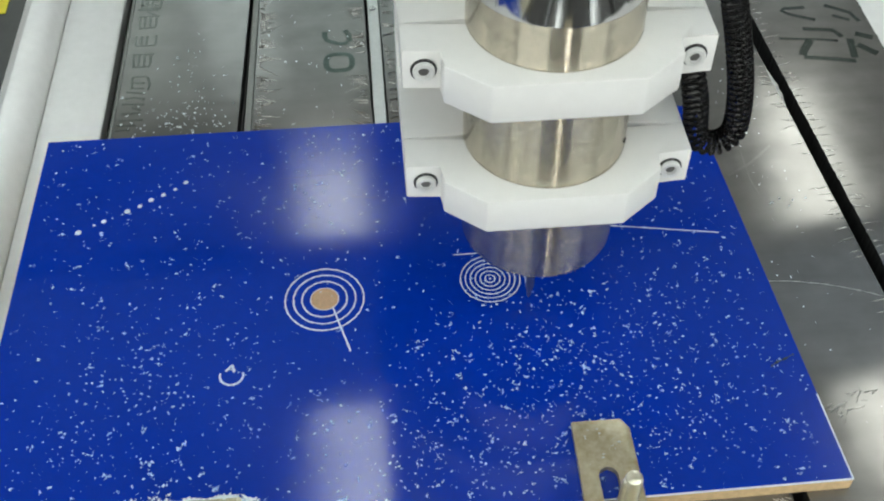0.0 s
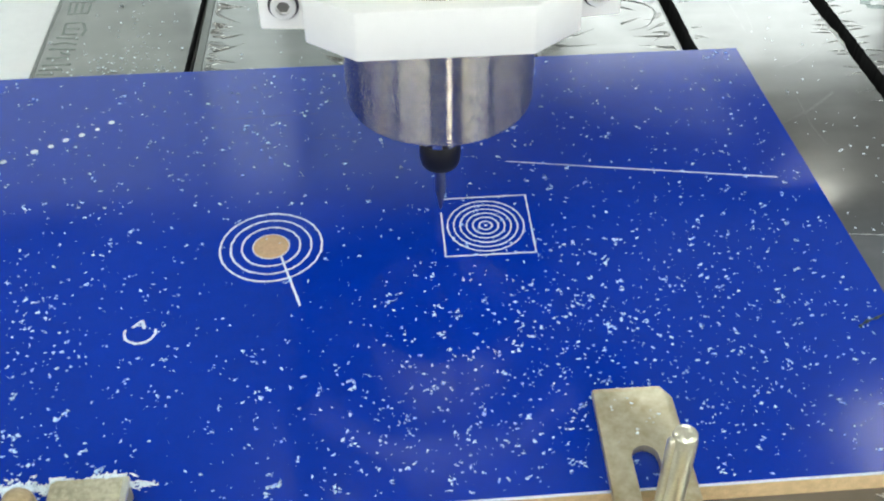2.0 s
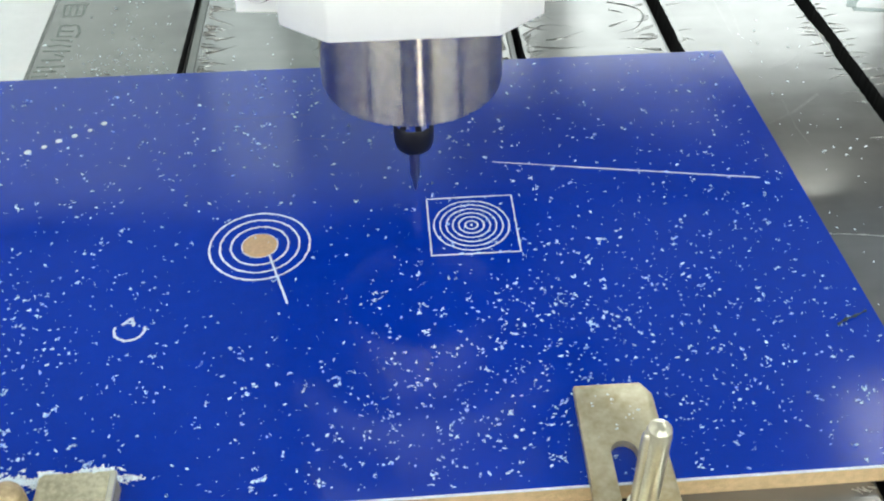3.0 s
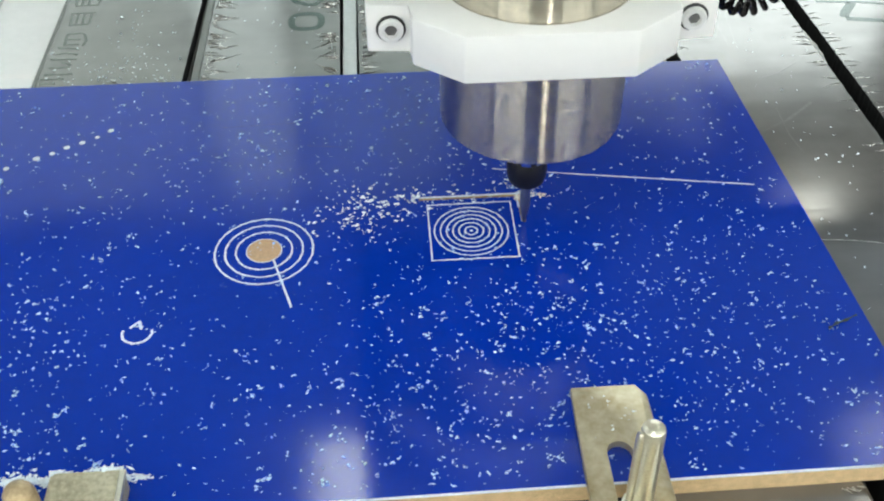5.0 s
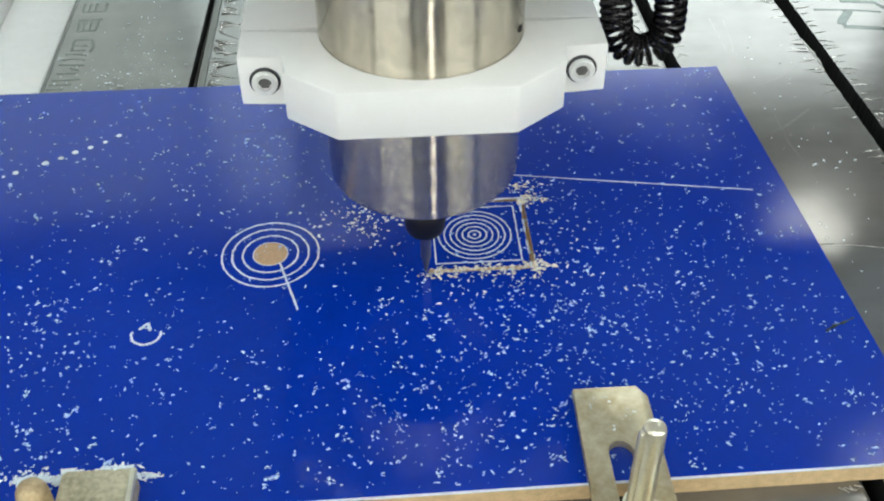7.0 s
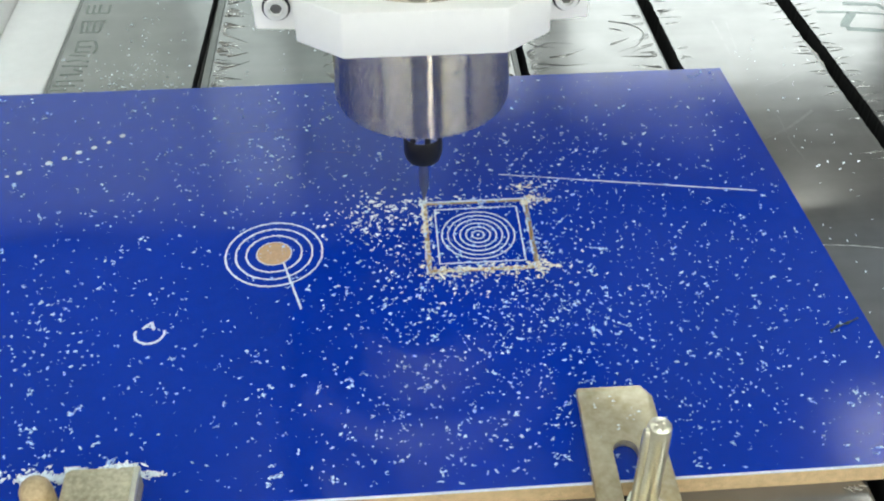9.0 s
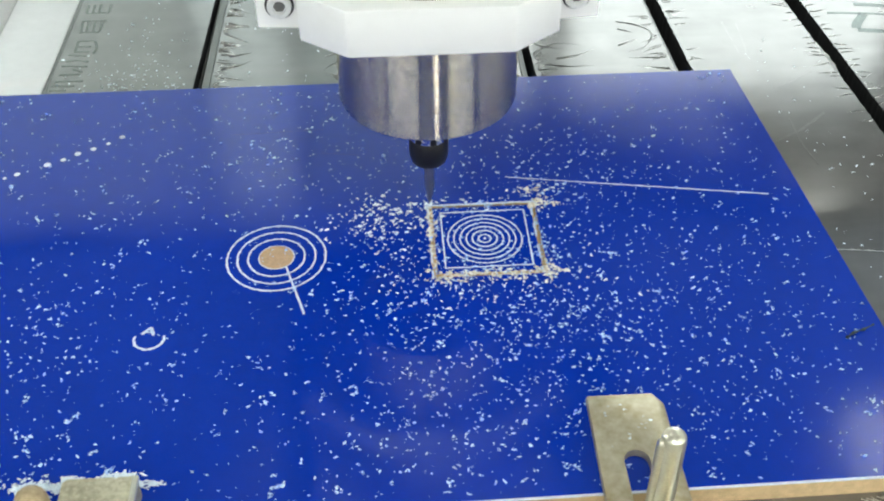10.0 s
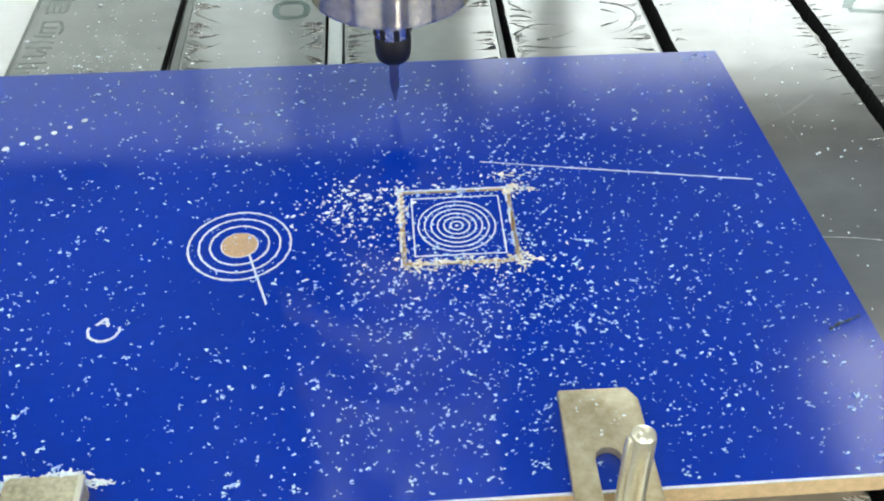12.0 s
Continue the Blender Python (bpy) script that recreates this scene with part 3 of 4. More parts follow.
    for sign in signs + tuple(tuple(tuple((x, y + 0.046) for x, y in line) for line in sg) for sg in signs[:2]) + tuple(tuple(tuple((x, y + 0.110) for x, y in line) for line in sg) for sg in signs[2:4]):
        bm = bmesh.new()
        for k, line in enumerate(sign):
            stroke(bm, line, 0.0018, 0.00006 + 0.000012 * k)
        part("print_bar", bm, EMBOSS, table, "faint grey-green print bars")
    # large worn green print, a sign that cannot be read on each of two panels
    ring_a = [(-0.0650 + 0.0094 * math.copysign(abs(math.cos(a)) ** 0.6, math.cos(a)), 0.2395 + 0.0094 * math.copysign(abs(math.sin(a)) ** 0.8, math.sin(a))) for a in [2 * math.pi * k / 26 for k in range(27)]]
    hook = ((-0.0752, 0.2760), (-0.0749, 0.2702), (-0.0732, 0.2655), (-0.0650, 0.2612), (-0.0600, 0.2607), (-0.0566, 0.2650), (-0.0575, 0.2720), (-0.0600, 0.2770))
    part("print_bar", stroke(bmesh.new(), ring_a, 0.0042), PRINT, table, "worn green print mark")
    part("print_bar", stroke(bmesh.new(), hook, 0.0040), PRINT, table, "worn green print mark")
    for line, w in ((((0.2808, 0.2487), (0.3023, 0.2454), (0.3068, 0.2368)), 0.0042), (((0.2600, 0.2388), (0.2862, 0.2359), (0.3023, 0.2325)), 0.0024), (((0.2821, 0.2350), (0.2738, 0.2236), (0.2715, 0.2180)), 0.0060),
                    (((0.2717, 0.2160), (0.2876, 0.2130), (0.3078, 0.2085)), 0.0044), (((0.3118, 0.2340), (0.3080, 0.2120)), 0.0054), (((0.3150, 0.2270), (0.3260, 0.2153)), 0.0058), (((0.3178, 0.2400), (0.3290, 0.2340)), 0.0054),
                    (((0.2899, 0.2747), (0.2743, 0.2746), (0.2713, 0.2720), (0.2765, 0.2672), (0.2936, 0.2587)), 0.0034), (((0.3059, 0.2762), (0.3223, 0.2654), (0.3260, 0.2540)), 0.0036), (((0.3082, 0.2631), (0.3192, 0.2565)), 0.0030)):
        part("print_bar", stroke(bmesh.new(), line, w), PRINT_DARK, table, "worn dark green print mark")
    # one long scratch, slightly bowed, and faint scuffs
    bm = tube(bmesh.new(), [(0.1770 + 0.0085 * k, 0.0113 - 0.00024 * k * k, z + 0.00002) for k in range(11)], 0.00022, 5)
    part("scratch", bm, PALE, table, "pale scratch across the film")
    for k, (line, w) in enumerate(((((0.1896, 0.2321), (0.1902, 0.1881)), 0.0012), (((0.1983, 0.2315), (0.1952, 0.1942)), 0.0009), (((0.2001, 0.1535), (0.2092, 0.1570), (0.2240, 0.1681), (0.2360, 0.1772)), 0.0007), (((0.1848, 0.1010), (0.2010, 0.1098), (0.2201, 0.1263)), 0.0018), (((0.1987, 0.1223), (0.1982, 0.0960), (0.2010, 0.0780)), 0.0010))):
        part("scratch", stroke(bmesh.new(), line, w, 0.00003 + 0.00001 * k), MARK, table, "faint pale scuff in the film")
    # film torn loose along the outer slot, hanging into it, and a ragged end under the board
    bm = bmesh.new()
    rows = []
    for q in range(9):
        u = q / 8
        y = 0.2040 - 0.040 * u
        x = edge_at(4, -1, y)
        hang = math.sin(math.pi * (0.12 + 0.80 * u)) * (0.0034 + 0.0006 * math.sin(q * 2.7))
        rows.append([bm.verts.new((x + s * hang, y, z + 0.0002 - (abs(s) ** 1.6) * 0.0018)) for s in (-0.15, 0.15, 0.45, 0.75, 1.0)])
    for a, b in zip(rows, rows[1:]):
        for v in range(4):
            bm.faces.new((a[v], a[v + 1], b[v + 1], b[v]))
    part("torn_film", bm, PALE, table, "loose strip of torn film in a slot", smooth=True)
    bm = bmesh.new()
    for k in range(4):
        x, y = 0.1470 + 0.0021 * k, -0.1300 + 0.0002 * k
        tube(bm, [(x, y, z + 0.0002), (x + 0.0014, y - 0.0016 - 0.0006 * (k % 3), z + 0.0012 + 0.0005 * (k % 2)), (x + 0.0030, y - 0.0026 + 0.0005 * (k % 4), z + 0.0006)], [0.00025, 0.0004, 0.00012], 5)
    part("torn_film", bm, PALE, table, "ragged whitish film end under the board")


# ---- blue board ----
CORNERS = ((-0.2585, -0.1305), (0.1872, -0.1268), (0.1742, 0.1606), (-0.2573, 0.1612))
G0, G1, GW = -0.005, 0.045, 0.0011     # centre lines and half width of the milled square
FLOOR_Z = 0.7972


def blue_board():
    board = thing("blue_board", (0, 0, BED), "thin fibreboard panel with glossy blue laminate face", "board")
    z0, zf, z1 = 0.0, FLOOR_Z - BED, TOP - BED
    bm = bmesh.new()
    prism(bm, CORNERS, z0, zf)
    o0, o1, i0, i1 = G0 - GW, G1 + GW, G0 + GW, G1 - GW
    hole = ((o0, o0), (o1, o0), (o1, o1), (o0, o1))

    def ring(z):
        return [bm.verts.new((*p, z)) for p in CORNERS], [bm.verts.new((*p, z)) for p in hole]

    (ob_, ib_), (ot, it) = ring(zf), ring(z1)
    blue = []
    for k in range(4):
        j = (k + 1) % 4
        blue.append(bm.faces.new((ot[k], ot[j], it[j], it[k])))
        bm.faces.new((ob_[k], ib_[k], ib_[j], ob_[j]))
        bm.faces.new((ob_[k], ob_[j], ot[j], ot[k]))
        bm.faces.new((ib_[j], ib_[k], it[k], it[j]))
    lo = [bm.verts.new((x, y, zf)) for x, y in ((i0, i0), (i1, i0), (i1, i1), (i0, i1))]
    hi = [bm.verts.new((v.co.x, v.co.y, z1)) for v in lo]
    blue.append(bm.faces.new(hi))
    for k in range(4):
        bm.faces.new((lo[k], lo[(k + 1) % 4], hi[(k + 1) % 4], hi[k]))
    for f in blue:
        f.material_index = 1
    part("panel", bm, (CORE, BLUE), board, "blue laminate face on raw fibreboard core")
    # pale worn rim of the laminate
    bm = bmesh.new()
    for k in range(2):
        a, b = Vector(CORNERS[k]), Vector(CORNERS[(k + 1) % 4])
        b = a.lerp(b, 0.18) if k else b
        d = (b - a).normalized()
        n = Vector((-d.y, d.x))
        a0, b0 = a + d * 0.0002, b - d * 0.0002
        prism(bm, [tuple(a0 - n * 0.0002), tuple(b0 - n * 0.0002), tuple(b0 + n * 0.0006), tuple(a0 + n * 0.0006)], z1 - 0.0006, z1 + 0.00008)
    part("edge_rim", bm, CUT, board, "pale sawn rim of the laminate")

    def circle_line(name, cx, cy, r, w, a0=0.0, a1=360.0, m=CUT):
        bm = bmesh.new()
        n = max(24, int(abs(a1 - a0) / 4), int(r * 5000))
        rng = random.Random(int(r * 1e6) + int(cx * 1e5))
        rows = []
        for k in range(n + 1):
            a = radians(a0 + (a1 - a0) * k / n)
            e, g = rng.uniform(-0.16, 0.16) * w, rng.uniform(0.7, 1.2)
            row = []
            for rr, z in ((r - w * g / 2 + e, z1 - 0.0002), (r - w * g * 0.4 + e, z1 + 0.00010), (r + w * g * 0.4 + e, z1 + 0.00010), (r + w * g / 2 + e, z1 - 0.0002)):
                row.append(bm.verts.new((cx + rr * math.cos(a), cy + rr * math.sin(a), z)))
            rows.append(row)
        for p, q in zip(rows, rows[1:]):
            for k in range(3):
                bm.faces.new((p[k], p[k + 1], q[k + 1], q[k]))
        return part(name, bm, m, board)

    def straight(name, a, b, w, m=CUT, h=0.0001, parent=board):
        a, b = Vector(a), Vector(b)
        d = (b - a).normalized()
        n = Vector((-d.y, d.x)) * (w / 2)
        bm = bmesh.new()
        steps = max(2, int((b - a).length / 0.0025))
        rng = random.Random(int((a.x + b.y) * 1e6))
        left, right = [], []
        for k in range(steps + 1):
            p = a.lerp(b, k / steps)
            left.append(tuple(p + n * rng.uniform(0.55, 1.2)))
            right.append(tuple(p - n * rng.uniform(0.55, 1.2)))
        prism(bm, left + right[::-1], z1 - 0.0002, z1 + h)
        return part(name, bm, m, parent)

    # sighting disc with three rings and a pointer line
    cx, cy = -0.0773, 0.0127
    for r in (0.0226, 0.0179, 0.0130):
        circle_line("scored_ring", cx, cy, r, 0.0011)
    bm = lathe(bmesh.new(), [(0.0079, z1 - 0.0003), (0.0078, z1 + 0.00012)], 48, (cx, cy))
    part("bared_disc", bm, TAN, board, "tan disc milled down to the core")
    circle_line("scored_ring", cx, cy, 0.0081, 0.0006)
    circle_line("scored_crescent", cx, cy, 0.0076, 0.0014, 10, 130)
    straight("scored_line", (-0.0727, 0.0062), (-0.0633, -0.0258), 0.0011)
    # close target rings
    for r in (0.0174, 0.0145, 0.0116, 0.0087, 0.0058, 0.0029):
        circle_line("scored_ring", 0.0195, 0.0197, r, 0.00085)
    bm = lathe(bmesh.new(), [(0.0008, z1 - 0.0002), (0.0007, z1 + 0.0001)], 16, (0.0195, 0.0197))
    part("scored_dot", bm, CUT, board)
    # the small square: top and right sides stand from the start
    straight("scored_line", (-0.0002, 0.0400), (0.0402, 0.0402), 0.0008)
    straight("scored_line", (0.0401, 0.0402), (0.0401, 0.0044), 0.0008)
    # crescent with a nick in it
    circle_line("scored_crescent", -0.1283, -0.0362, 0.0064, 0.0014, 165, 372)
    straight("scored_line", (-0.1318, -0.0335), (-0.1283, -0.0295), 0.0014)
    straight("scored_line", (-0.1283, -0.0295), (-0.1268, -0.0345), 0.0014)
    straight("scored_line", (-0.1300, -0.0325), (-0.1262, -0.0330), 0.0007)
    # long scratch, faint crack and a row of drilled spots
    straight("scored_line", (0.0339, 0.0669), (0.0741, 0.0596), 0.0006)
    straight("scored_line", (0.0741, 0.0596), (0.1621, 0.0442), 0.0009)
    straight("hairline_crack", (-0.1068, 0.1136), (-0.058, 0.1154), 0.00018, SCRATCH, 0.00004)
    straight("hairline_crack", (-0.060, 0.094), (-0.040, 0.091), 0.0002, SCRATCH, 0.00004)
    for i, (x, y) in enumerate(((-0.1641, 0.1156), (-0.1704, 0.1100), (-0.1774, 0.1056), (-0.1847, 0.1018), (-0.1912, 0.0970), (-0.1985, 0.0932), (-0.2120, 0.0858), (-0.2175, 0.0829), (-0.2263, 0.0776))):
        r = (0.0017, 0.0013, 0.0017, 0.0018, 0.0016, 0.0020, 0.0017, 0.0010, 0.0021)[i]
        bm = lathe(bmesh.new(), [(r, z1 - 0.0002), (r * 0.9, z1 + 0.0001)], 14, (x, y))
        part("drilled_spot", bm, CUT, board)
    # side of the small square still to be scored: short dashes that come up behind the cutter
    dashes = []
    dashes.append(((0.0401, 0.0045), (0.0401, -0.0003), 0.2))
    for k in range(8):
        x = 0.0402 - k * 0.00505
        dashes.append(((x, 0.0), (x - 0.0052, -0.0001), 0.42 + 0.095 * k))
    for k in range(8):
        y = 0.0 + k * 0.005
        dashes.append(((-0.0001, y), (-0.0001, y + 0.0052), 1.38 + 0.108 * k))
    for k in range(10):
        x = G0 - GW + k * 0.0052
        dashes.append(((x, G1 + GW), (x + 0.0056, G1 + GW), 3.5 + 0.105 * k))
        if k % 3 != 1:
            dashes.append(((G0 - GW, x), (G0 - GW, x + 0.0048), 7.05 + 0.11 * k))
            dashes.append(((G1 - GW, x), (G1 - GW, x + 0.0045), 5.75 - 0.115 * k))
    made = [(straight("scored_line", a, b, 0.0008 if t < 3 else 0.0012), t) for a, b, t in dashes]
    # uncut laminate that fills the milled square until the cutter drives it out
    fills = []
    for drop, axis in enumerate((0, 1, 0, 1)):
        bm = bmesh.new()
        a = (G1 - G0) / 2 + GW
        lo, hi = [-GW, -GW, z1 - 0.0016], [GW, GW, z1 + 0.000010 + 0.000008 * drop]
        lo[axis], hi[axis] = -a, a
        box(bm, lo, hi)
        fills.append(part("uncut_laminate", bm, BLUE, board, "blue laminate not yet milled"))
    return board, made, fills


# ---- clamps ----
def clamp(name, outline, slot, z0, z1, label, metal):
    ob = thing(name, (0, 0, 0), label, "clamp", "hold-down clamps")
    bm = bmesh.new()
    prism(bm, outline, z0, z1, 0.0007)
    body = part("clamp_plate", bm, metal, ob, smooth=True)
    if slot:
        x, ya, yb, r = slot
        pts = [(x + r * math.cos(a), ya + r * math.sin(a)) for a in [radians(d) for d in range(0, 181, 15)]]
        pts += [(x + r * math.cos(a), yb + r * math.sin(a)) for a in [radians(d) for d in range(180, 361, 15)]]
        cb = bmesh.new()
        prism(cb, pts, z0 - 0.01, z1 + 0.01)
        cutter = new("slot_cutter", finish("slot_cutter", cb, ZINC))
        mod = body.modifiers.new("slot", "BOOLEAN")
        mod.operation, mod.object, mod.solver = "DIFFERENCE", cutter, "EXACT"
        dg = bpy.context.evaluated_depsgraph_get()
        me = bpy.data.meshes.new_from_object(body.evaluated_get(dg))
        body.modifiers.clear()
        body.data = me
        bpy.data.objects.remove(cutter)
    return ob


def threaded(r, z0, z1, at, pitch=0.00125, seg=24):
    prof, z = [(r * 0.86, z0)], z0
    while z + pitch < z1 - 0.0045:
        prof += [(r * 0.992, z + 0.0001), (r, z + pitch * 0.4), (r, z + pitch * 0.6), (r * 0.992, z + pitch * 0.98)]
        z += pitch
    prof += [(r * 0.96, z1 - 0.0042), (r * 0.98, z1 - 0.0030), (r * 0.90, z1 - 0.0012), (r * 0.62, z1 - 0.0003), (r * 0.2, z1)]
    return lathe(bmesh.new(), prof, seg, at)


def clamps():
    a = clamp("hold_down_clamp", ((0.0477, -0.1977), (0.0802, -0.1977), (0.0797, -0.0897), (0.0759, -0.0839), (0.0500, -0.0839)), (0.0637, -0.1165, -0.1737, 0.0049), TOP + 0.0005, TOP + 0.0042,
              "worn zinc-plated slotted clamp plate on the blue board", ZINC)
    part("stud", threaded(0.0042, BED - 0.01, 0.8555, (0.0640, -0.1462)), GOLD_ZINC, a, "yellow zinc threaded stud", smooth=True)
    part("stud_pin", threaded(0.0019, TOP + 0.0043, 0.8532, (0.0603, -0.1466)), GOLD_ZINC, a, "slim yellow pin beside the stud", smooth=True)
    bm = lathe(bmesh.new(), [(0.0076, TOP + 0.0042), (0.0076, TOP + 0.0102), (0.0066, TOP + 0.0109)], 6, (0.0640, -0.1462))
    part("nut", bm, GOLD_ZINC, a)
    b = clamp("hold_down_clamp", ((-0.1470, -0.2100), (-0.1185, -0.2100), (-0.1188, -0.1178), (-0.1200, -0.1162), (-0.1440, -0.1162), (-0.1458, -0.1178)), None, TOP + 0.0006, TOP + 0.0105,
              "thick dull zinc clamp block heaped with chips", DULL_ZINC)
    bm = bmesh.new()
    prism(bm, ((-0.1203, -0.2090), (-0.1180, -0.2090), (-0.1183, -0.1168), (-0.1206, -0.1168)), TOP + 0.0096, TOP + 0.0114, 0.0004)
    part("bright_edge", bm, GOLD_ZINC, b, "bright yellow zinc strip along the edge", smooth=True)
    bm = lathe(bmesh.new(), [(0.0060, TOP), (0.0060, 0.8140), (0.0056, 0.8168), (0.0044, 0.8190), (0.0024, 0.8202), (0.0006, 0.8206)], 28, (-0.1528, -0.1290))
    part("stud", bm, BROWN_ZINC, b, "round-headed brownish stud", smooth=True)


# ---- router head ----
def router_head():
    head = thing("router_head", (0, 0, 0), "steel milling spindle held in two white clamp mounts", "milling head")
    body = lathe(bmesh.new(), [(0.0120, 0.8630), (0.0150, 0.8628), (0.0375, 0.8632), (0.0388, 0.8640), (0.0393, 0.8655), (0.0393, 1.0190)], 128)
    part("spindle_body", body, STEEL, head, smooth=True)
    bm = lathe(bmesh.new(), [(0.0392, 1.0190), (0.0394, 1.0196), (0.0394, 1.1700), (0.0380, 1.1720)], 128)
    part("spindle_sleeve", bm, POLISHED, head, "polished steel sleeve", smooth=True)
    bm = lathe(bmesh.new(), [(0.0080, 0.8395), (0.0089, 0.8400), (0.0090, 0.8482), (0.0082, 0.8490), (0.0078, 0.8500), (0.0078, 0.8632)], 40)
    collar = part("spindle_nose", bm, BRIGHT, head, "bright steel spindle nose", smooth=True)
    for k in range(8):
        a = k * math.pi / 4 + 0.2
        bm = box(bmesh.new(), (-0.0014, -0.0006, 0.8402), (0.0014, 0.0003, 0.8462), 0.0003, 1)
        part("wrench_notch", turned(bm, pose(0.0090 * math.cos(a), 0.0090 * math.sin(a), 0, 0, 0, math.degrees(a) + 90)), BLACK_STEEL, collar, "dark notch")
    bm = lathe(bmesh.new(), [(0.0050, 0.8262), (0.0074, 0.8262), (0.0082, 0.8272), (0.0089, 0.8300), (0.0091, 0.8325), (0.0091, 0.8388), (0.0087, 0.8398)], 48)
    part("collet_nut", bm, BLACK_STEEL, head, "black oxide collet nut", smooth=True)
    bm = lathe(bmesh.new(), [(0.0002, 0.8000), (0.0005, 0.8012), (0.0019, 0.8090), (0.0023, 0.8105), (0.0023, 0.8262), (0.0048, 0.8264), (0.0048, 0.8280)], 24)
    part("engraving_bit", bm, CARBIDE, head, "slim pointed carbide bit", smooth=True)
    # a black disc stands for the hole's dark inside
    a = radians(-24)
    bm = lathe(bmesh.new(), [(0.0016, 0), (0.0014, 0.0006)], 12)
    part("vent_hole", turned(bm, pose(0.0391 * math.cos(a), 0.0391 * math.sin(a), 0.9345, 0, 0, -24) @ pose(0, 0, 0, 0, 90, 0)), SLOT_SHADE, head)
    # name plate on the sleeve: plain bars
    for a0, a1, z0, z1, m in ((-118, -96, 1.036, 1.060, LABEL_WHITE), (-116, -107, 1.040, 1.056, LABEL_BLUE), (-104, -98, 1.040, 1.044, LABEL_BLUE), (-104, -98, 1.048, 1.052, LABEL_BLUE)):
        bm = bmesh.new()
        r = 0.0396 if m is LABEL_WHITE else 0.0398
        lo = [bm.verts.new((r * math.cos(radians(d)), r * math.sin(radians(d)), z0)) for d in np.linspace(a0, a1, 8)]
        hi = [bm.verts.new((v.co.x, v.co.y, z1)) for v in lo]
        for k in range(7):
            bm.faces.new((lo[k], lo[k + 1], hi[k + 1], hi[k]))
        part("name_plate", bm, m, head)
    r = 0.03938
    for zc in (0.9188, 0.9868):
        z0, z1 = zc - 0.0100, zc + 0.0100
        arc = [(r * math.cos(radians(d)), r * math.sin(radians(d)) - 0.0002) for d in range(-1, -180, -5)]
        front = [(-0.0687, -0.00015), (-0.0687, -0.0200), (-0.0515, -0.0200), (-0.0515, -0.0310), (-0.0325, -0.0462), (0.0325, -0.0462), (0.0515, -0.0310),
                 (0.0515, -0.0200), (0.0687, -0.0200), (0.0687, -0.00015)]
        near = lambda c: abs(math.hypot(c.x, c.y) - r) < 0.0008
        mt = part("mount_front", prism(bmesh.new(), front + arc, z0, z1, 0.0008, near), WHITE, head, "white clamp half with cut corners", smooth=True)
        arc = [(r * math.cos(radians(d)), r * math.sin(radians(d)) + 0.0002) for d in range(179, 0, -5)]
        back = [(0.0687, 0.00015), (0.0687, 0.0460), (-0.0687, 0.0460), (-0.0687, 0.00015)]
        part("mount_back", prism(bmesh.new(), back + arc, z0, z1, 0.0005, near), WHITE, head, smooth=True)
        for x in (-0.0592, 0.0592):
            turn = pose(x, -0.0200, zc, 90, 0, 0)
            bolt = part("cap_screw", turned(lathe(bmesh.new(), [(0.0046, 0.0), (0.0049, 0.0010), (0.0049, 0.0022), (0.0044, 0.0029), (0.0028, 0.0029), (0.0026, 0.0012), (0.0003, 0.0012)], 32), turn), BOLT, head, "socket head cap screw", smooth=True)
            # shadow ring put into the washer's colour, recess shade into the socket's
            part("washer", turned(lathe(bmesh.new(), [(0.0058, -0.0004), (0.0058, 0.0006), (0.0055, 0.0009), (0.0042, 0.0009)], 32), turn), RING_SHADE, bolt, "washer darkened with the screw's shadow ring")
            part("socket", turned(lathe(bmesh.new(), [(0.0024, 0.0008), (0.0024, 0.0016)], 6), turn), LIP, bolt, "hexagon socket in a duller grey for its recess shade")
    part("back_plate", box(bmesh.new(), (-0.0687, 0.0462, 0.9120), (0.0687, 0.0600, 1.2600), 0.001), WHITE, head, "white upright mounting plate")
    # coiled cable hanging beside the mounts
    ctrl = [Vector(p) for p in ((0.060, 0.040, 0.985), (0.067, 0.024, 0.966), (0.0722, 0.010, 0.950), (0.0752, 0.005, 0.9360), (0.0763, 0.002, 0.9235), (0.0777, 0.0015, 0.9183), (0.0816, 0.001, 0.9144), (0.0868, 0.001, 0.9130),
                                (0.0921, 0.0012, 0.9144), (0.0959, 0.002, 0.9183), (0.0972, 0.003, 0.9240), (0.0968, 0.004, 0.9350), (0.0948, 0.006, 0.9500), (0.0895, 0.009, 0.974), (0.0832, 0.014, 1.000), (0.0775, 0.028, 1.045), (0.0760, 0.044, 1.100), (0.0760, 0.056, 1.170))]
    line = []
    for i in range(len(ctrl) - 1):
        p0, p1, p2, p3 = ctrl[max(i - 1, 0)], ctrl[i], ctrl[i + 1], ctrl[min(i + 2, len(ctrl) - 1)]
        for k in range(40):
            s = k / 40
            line.append(0.5 * ((2 * p1) + (p2 - p0) * s + (2 * p0 - 5 * p1 + 4 * p2 - p3) * s * s + (3 * p1 - p0 - 3 * p2 + p3) * s ** 3))
    coil, turn_at, side = [], 0.0, Vector((0, 1, 0))
    for i in range(1, len(line)):
        d = line[i] - line[i - 1]
        t = d.normalized()
        a = (side - t * side.dot(t)).normalized()
        b = t.cross(a)
        for k in range(6):
            turn_at += d.length / 6 / 0.0032 * 2 * math.pi
            q = line[i - 1] + d * ((k + 1) / 6)
            coil.append(q + 0.0053 * (math.cos(turn_at) * a + math.sin(turn_at) * b))
    part("coiled_cable", tube(bmesh.new(), coil, 0.00135, 7), RUBBER, head, "black coiled cable", smooth=True)
    return head


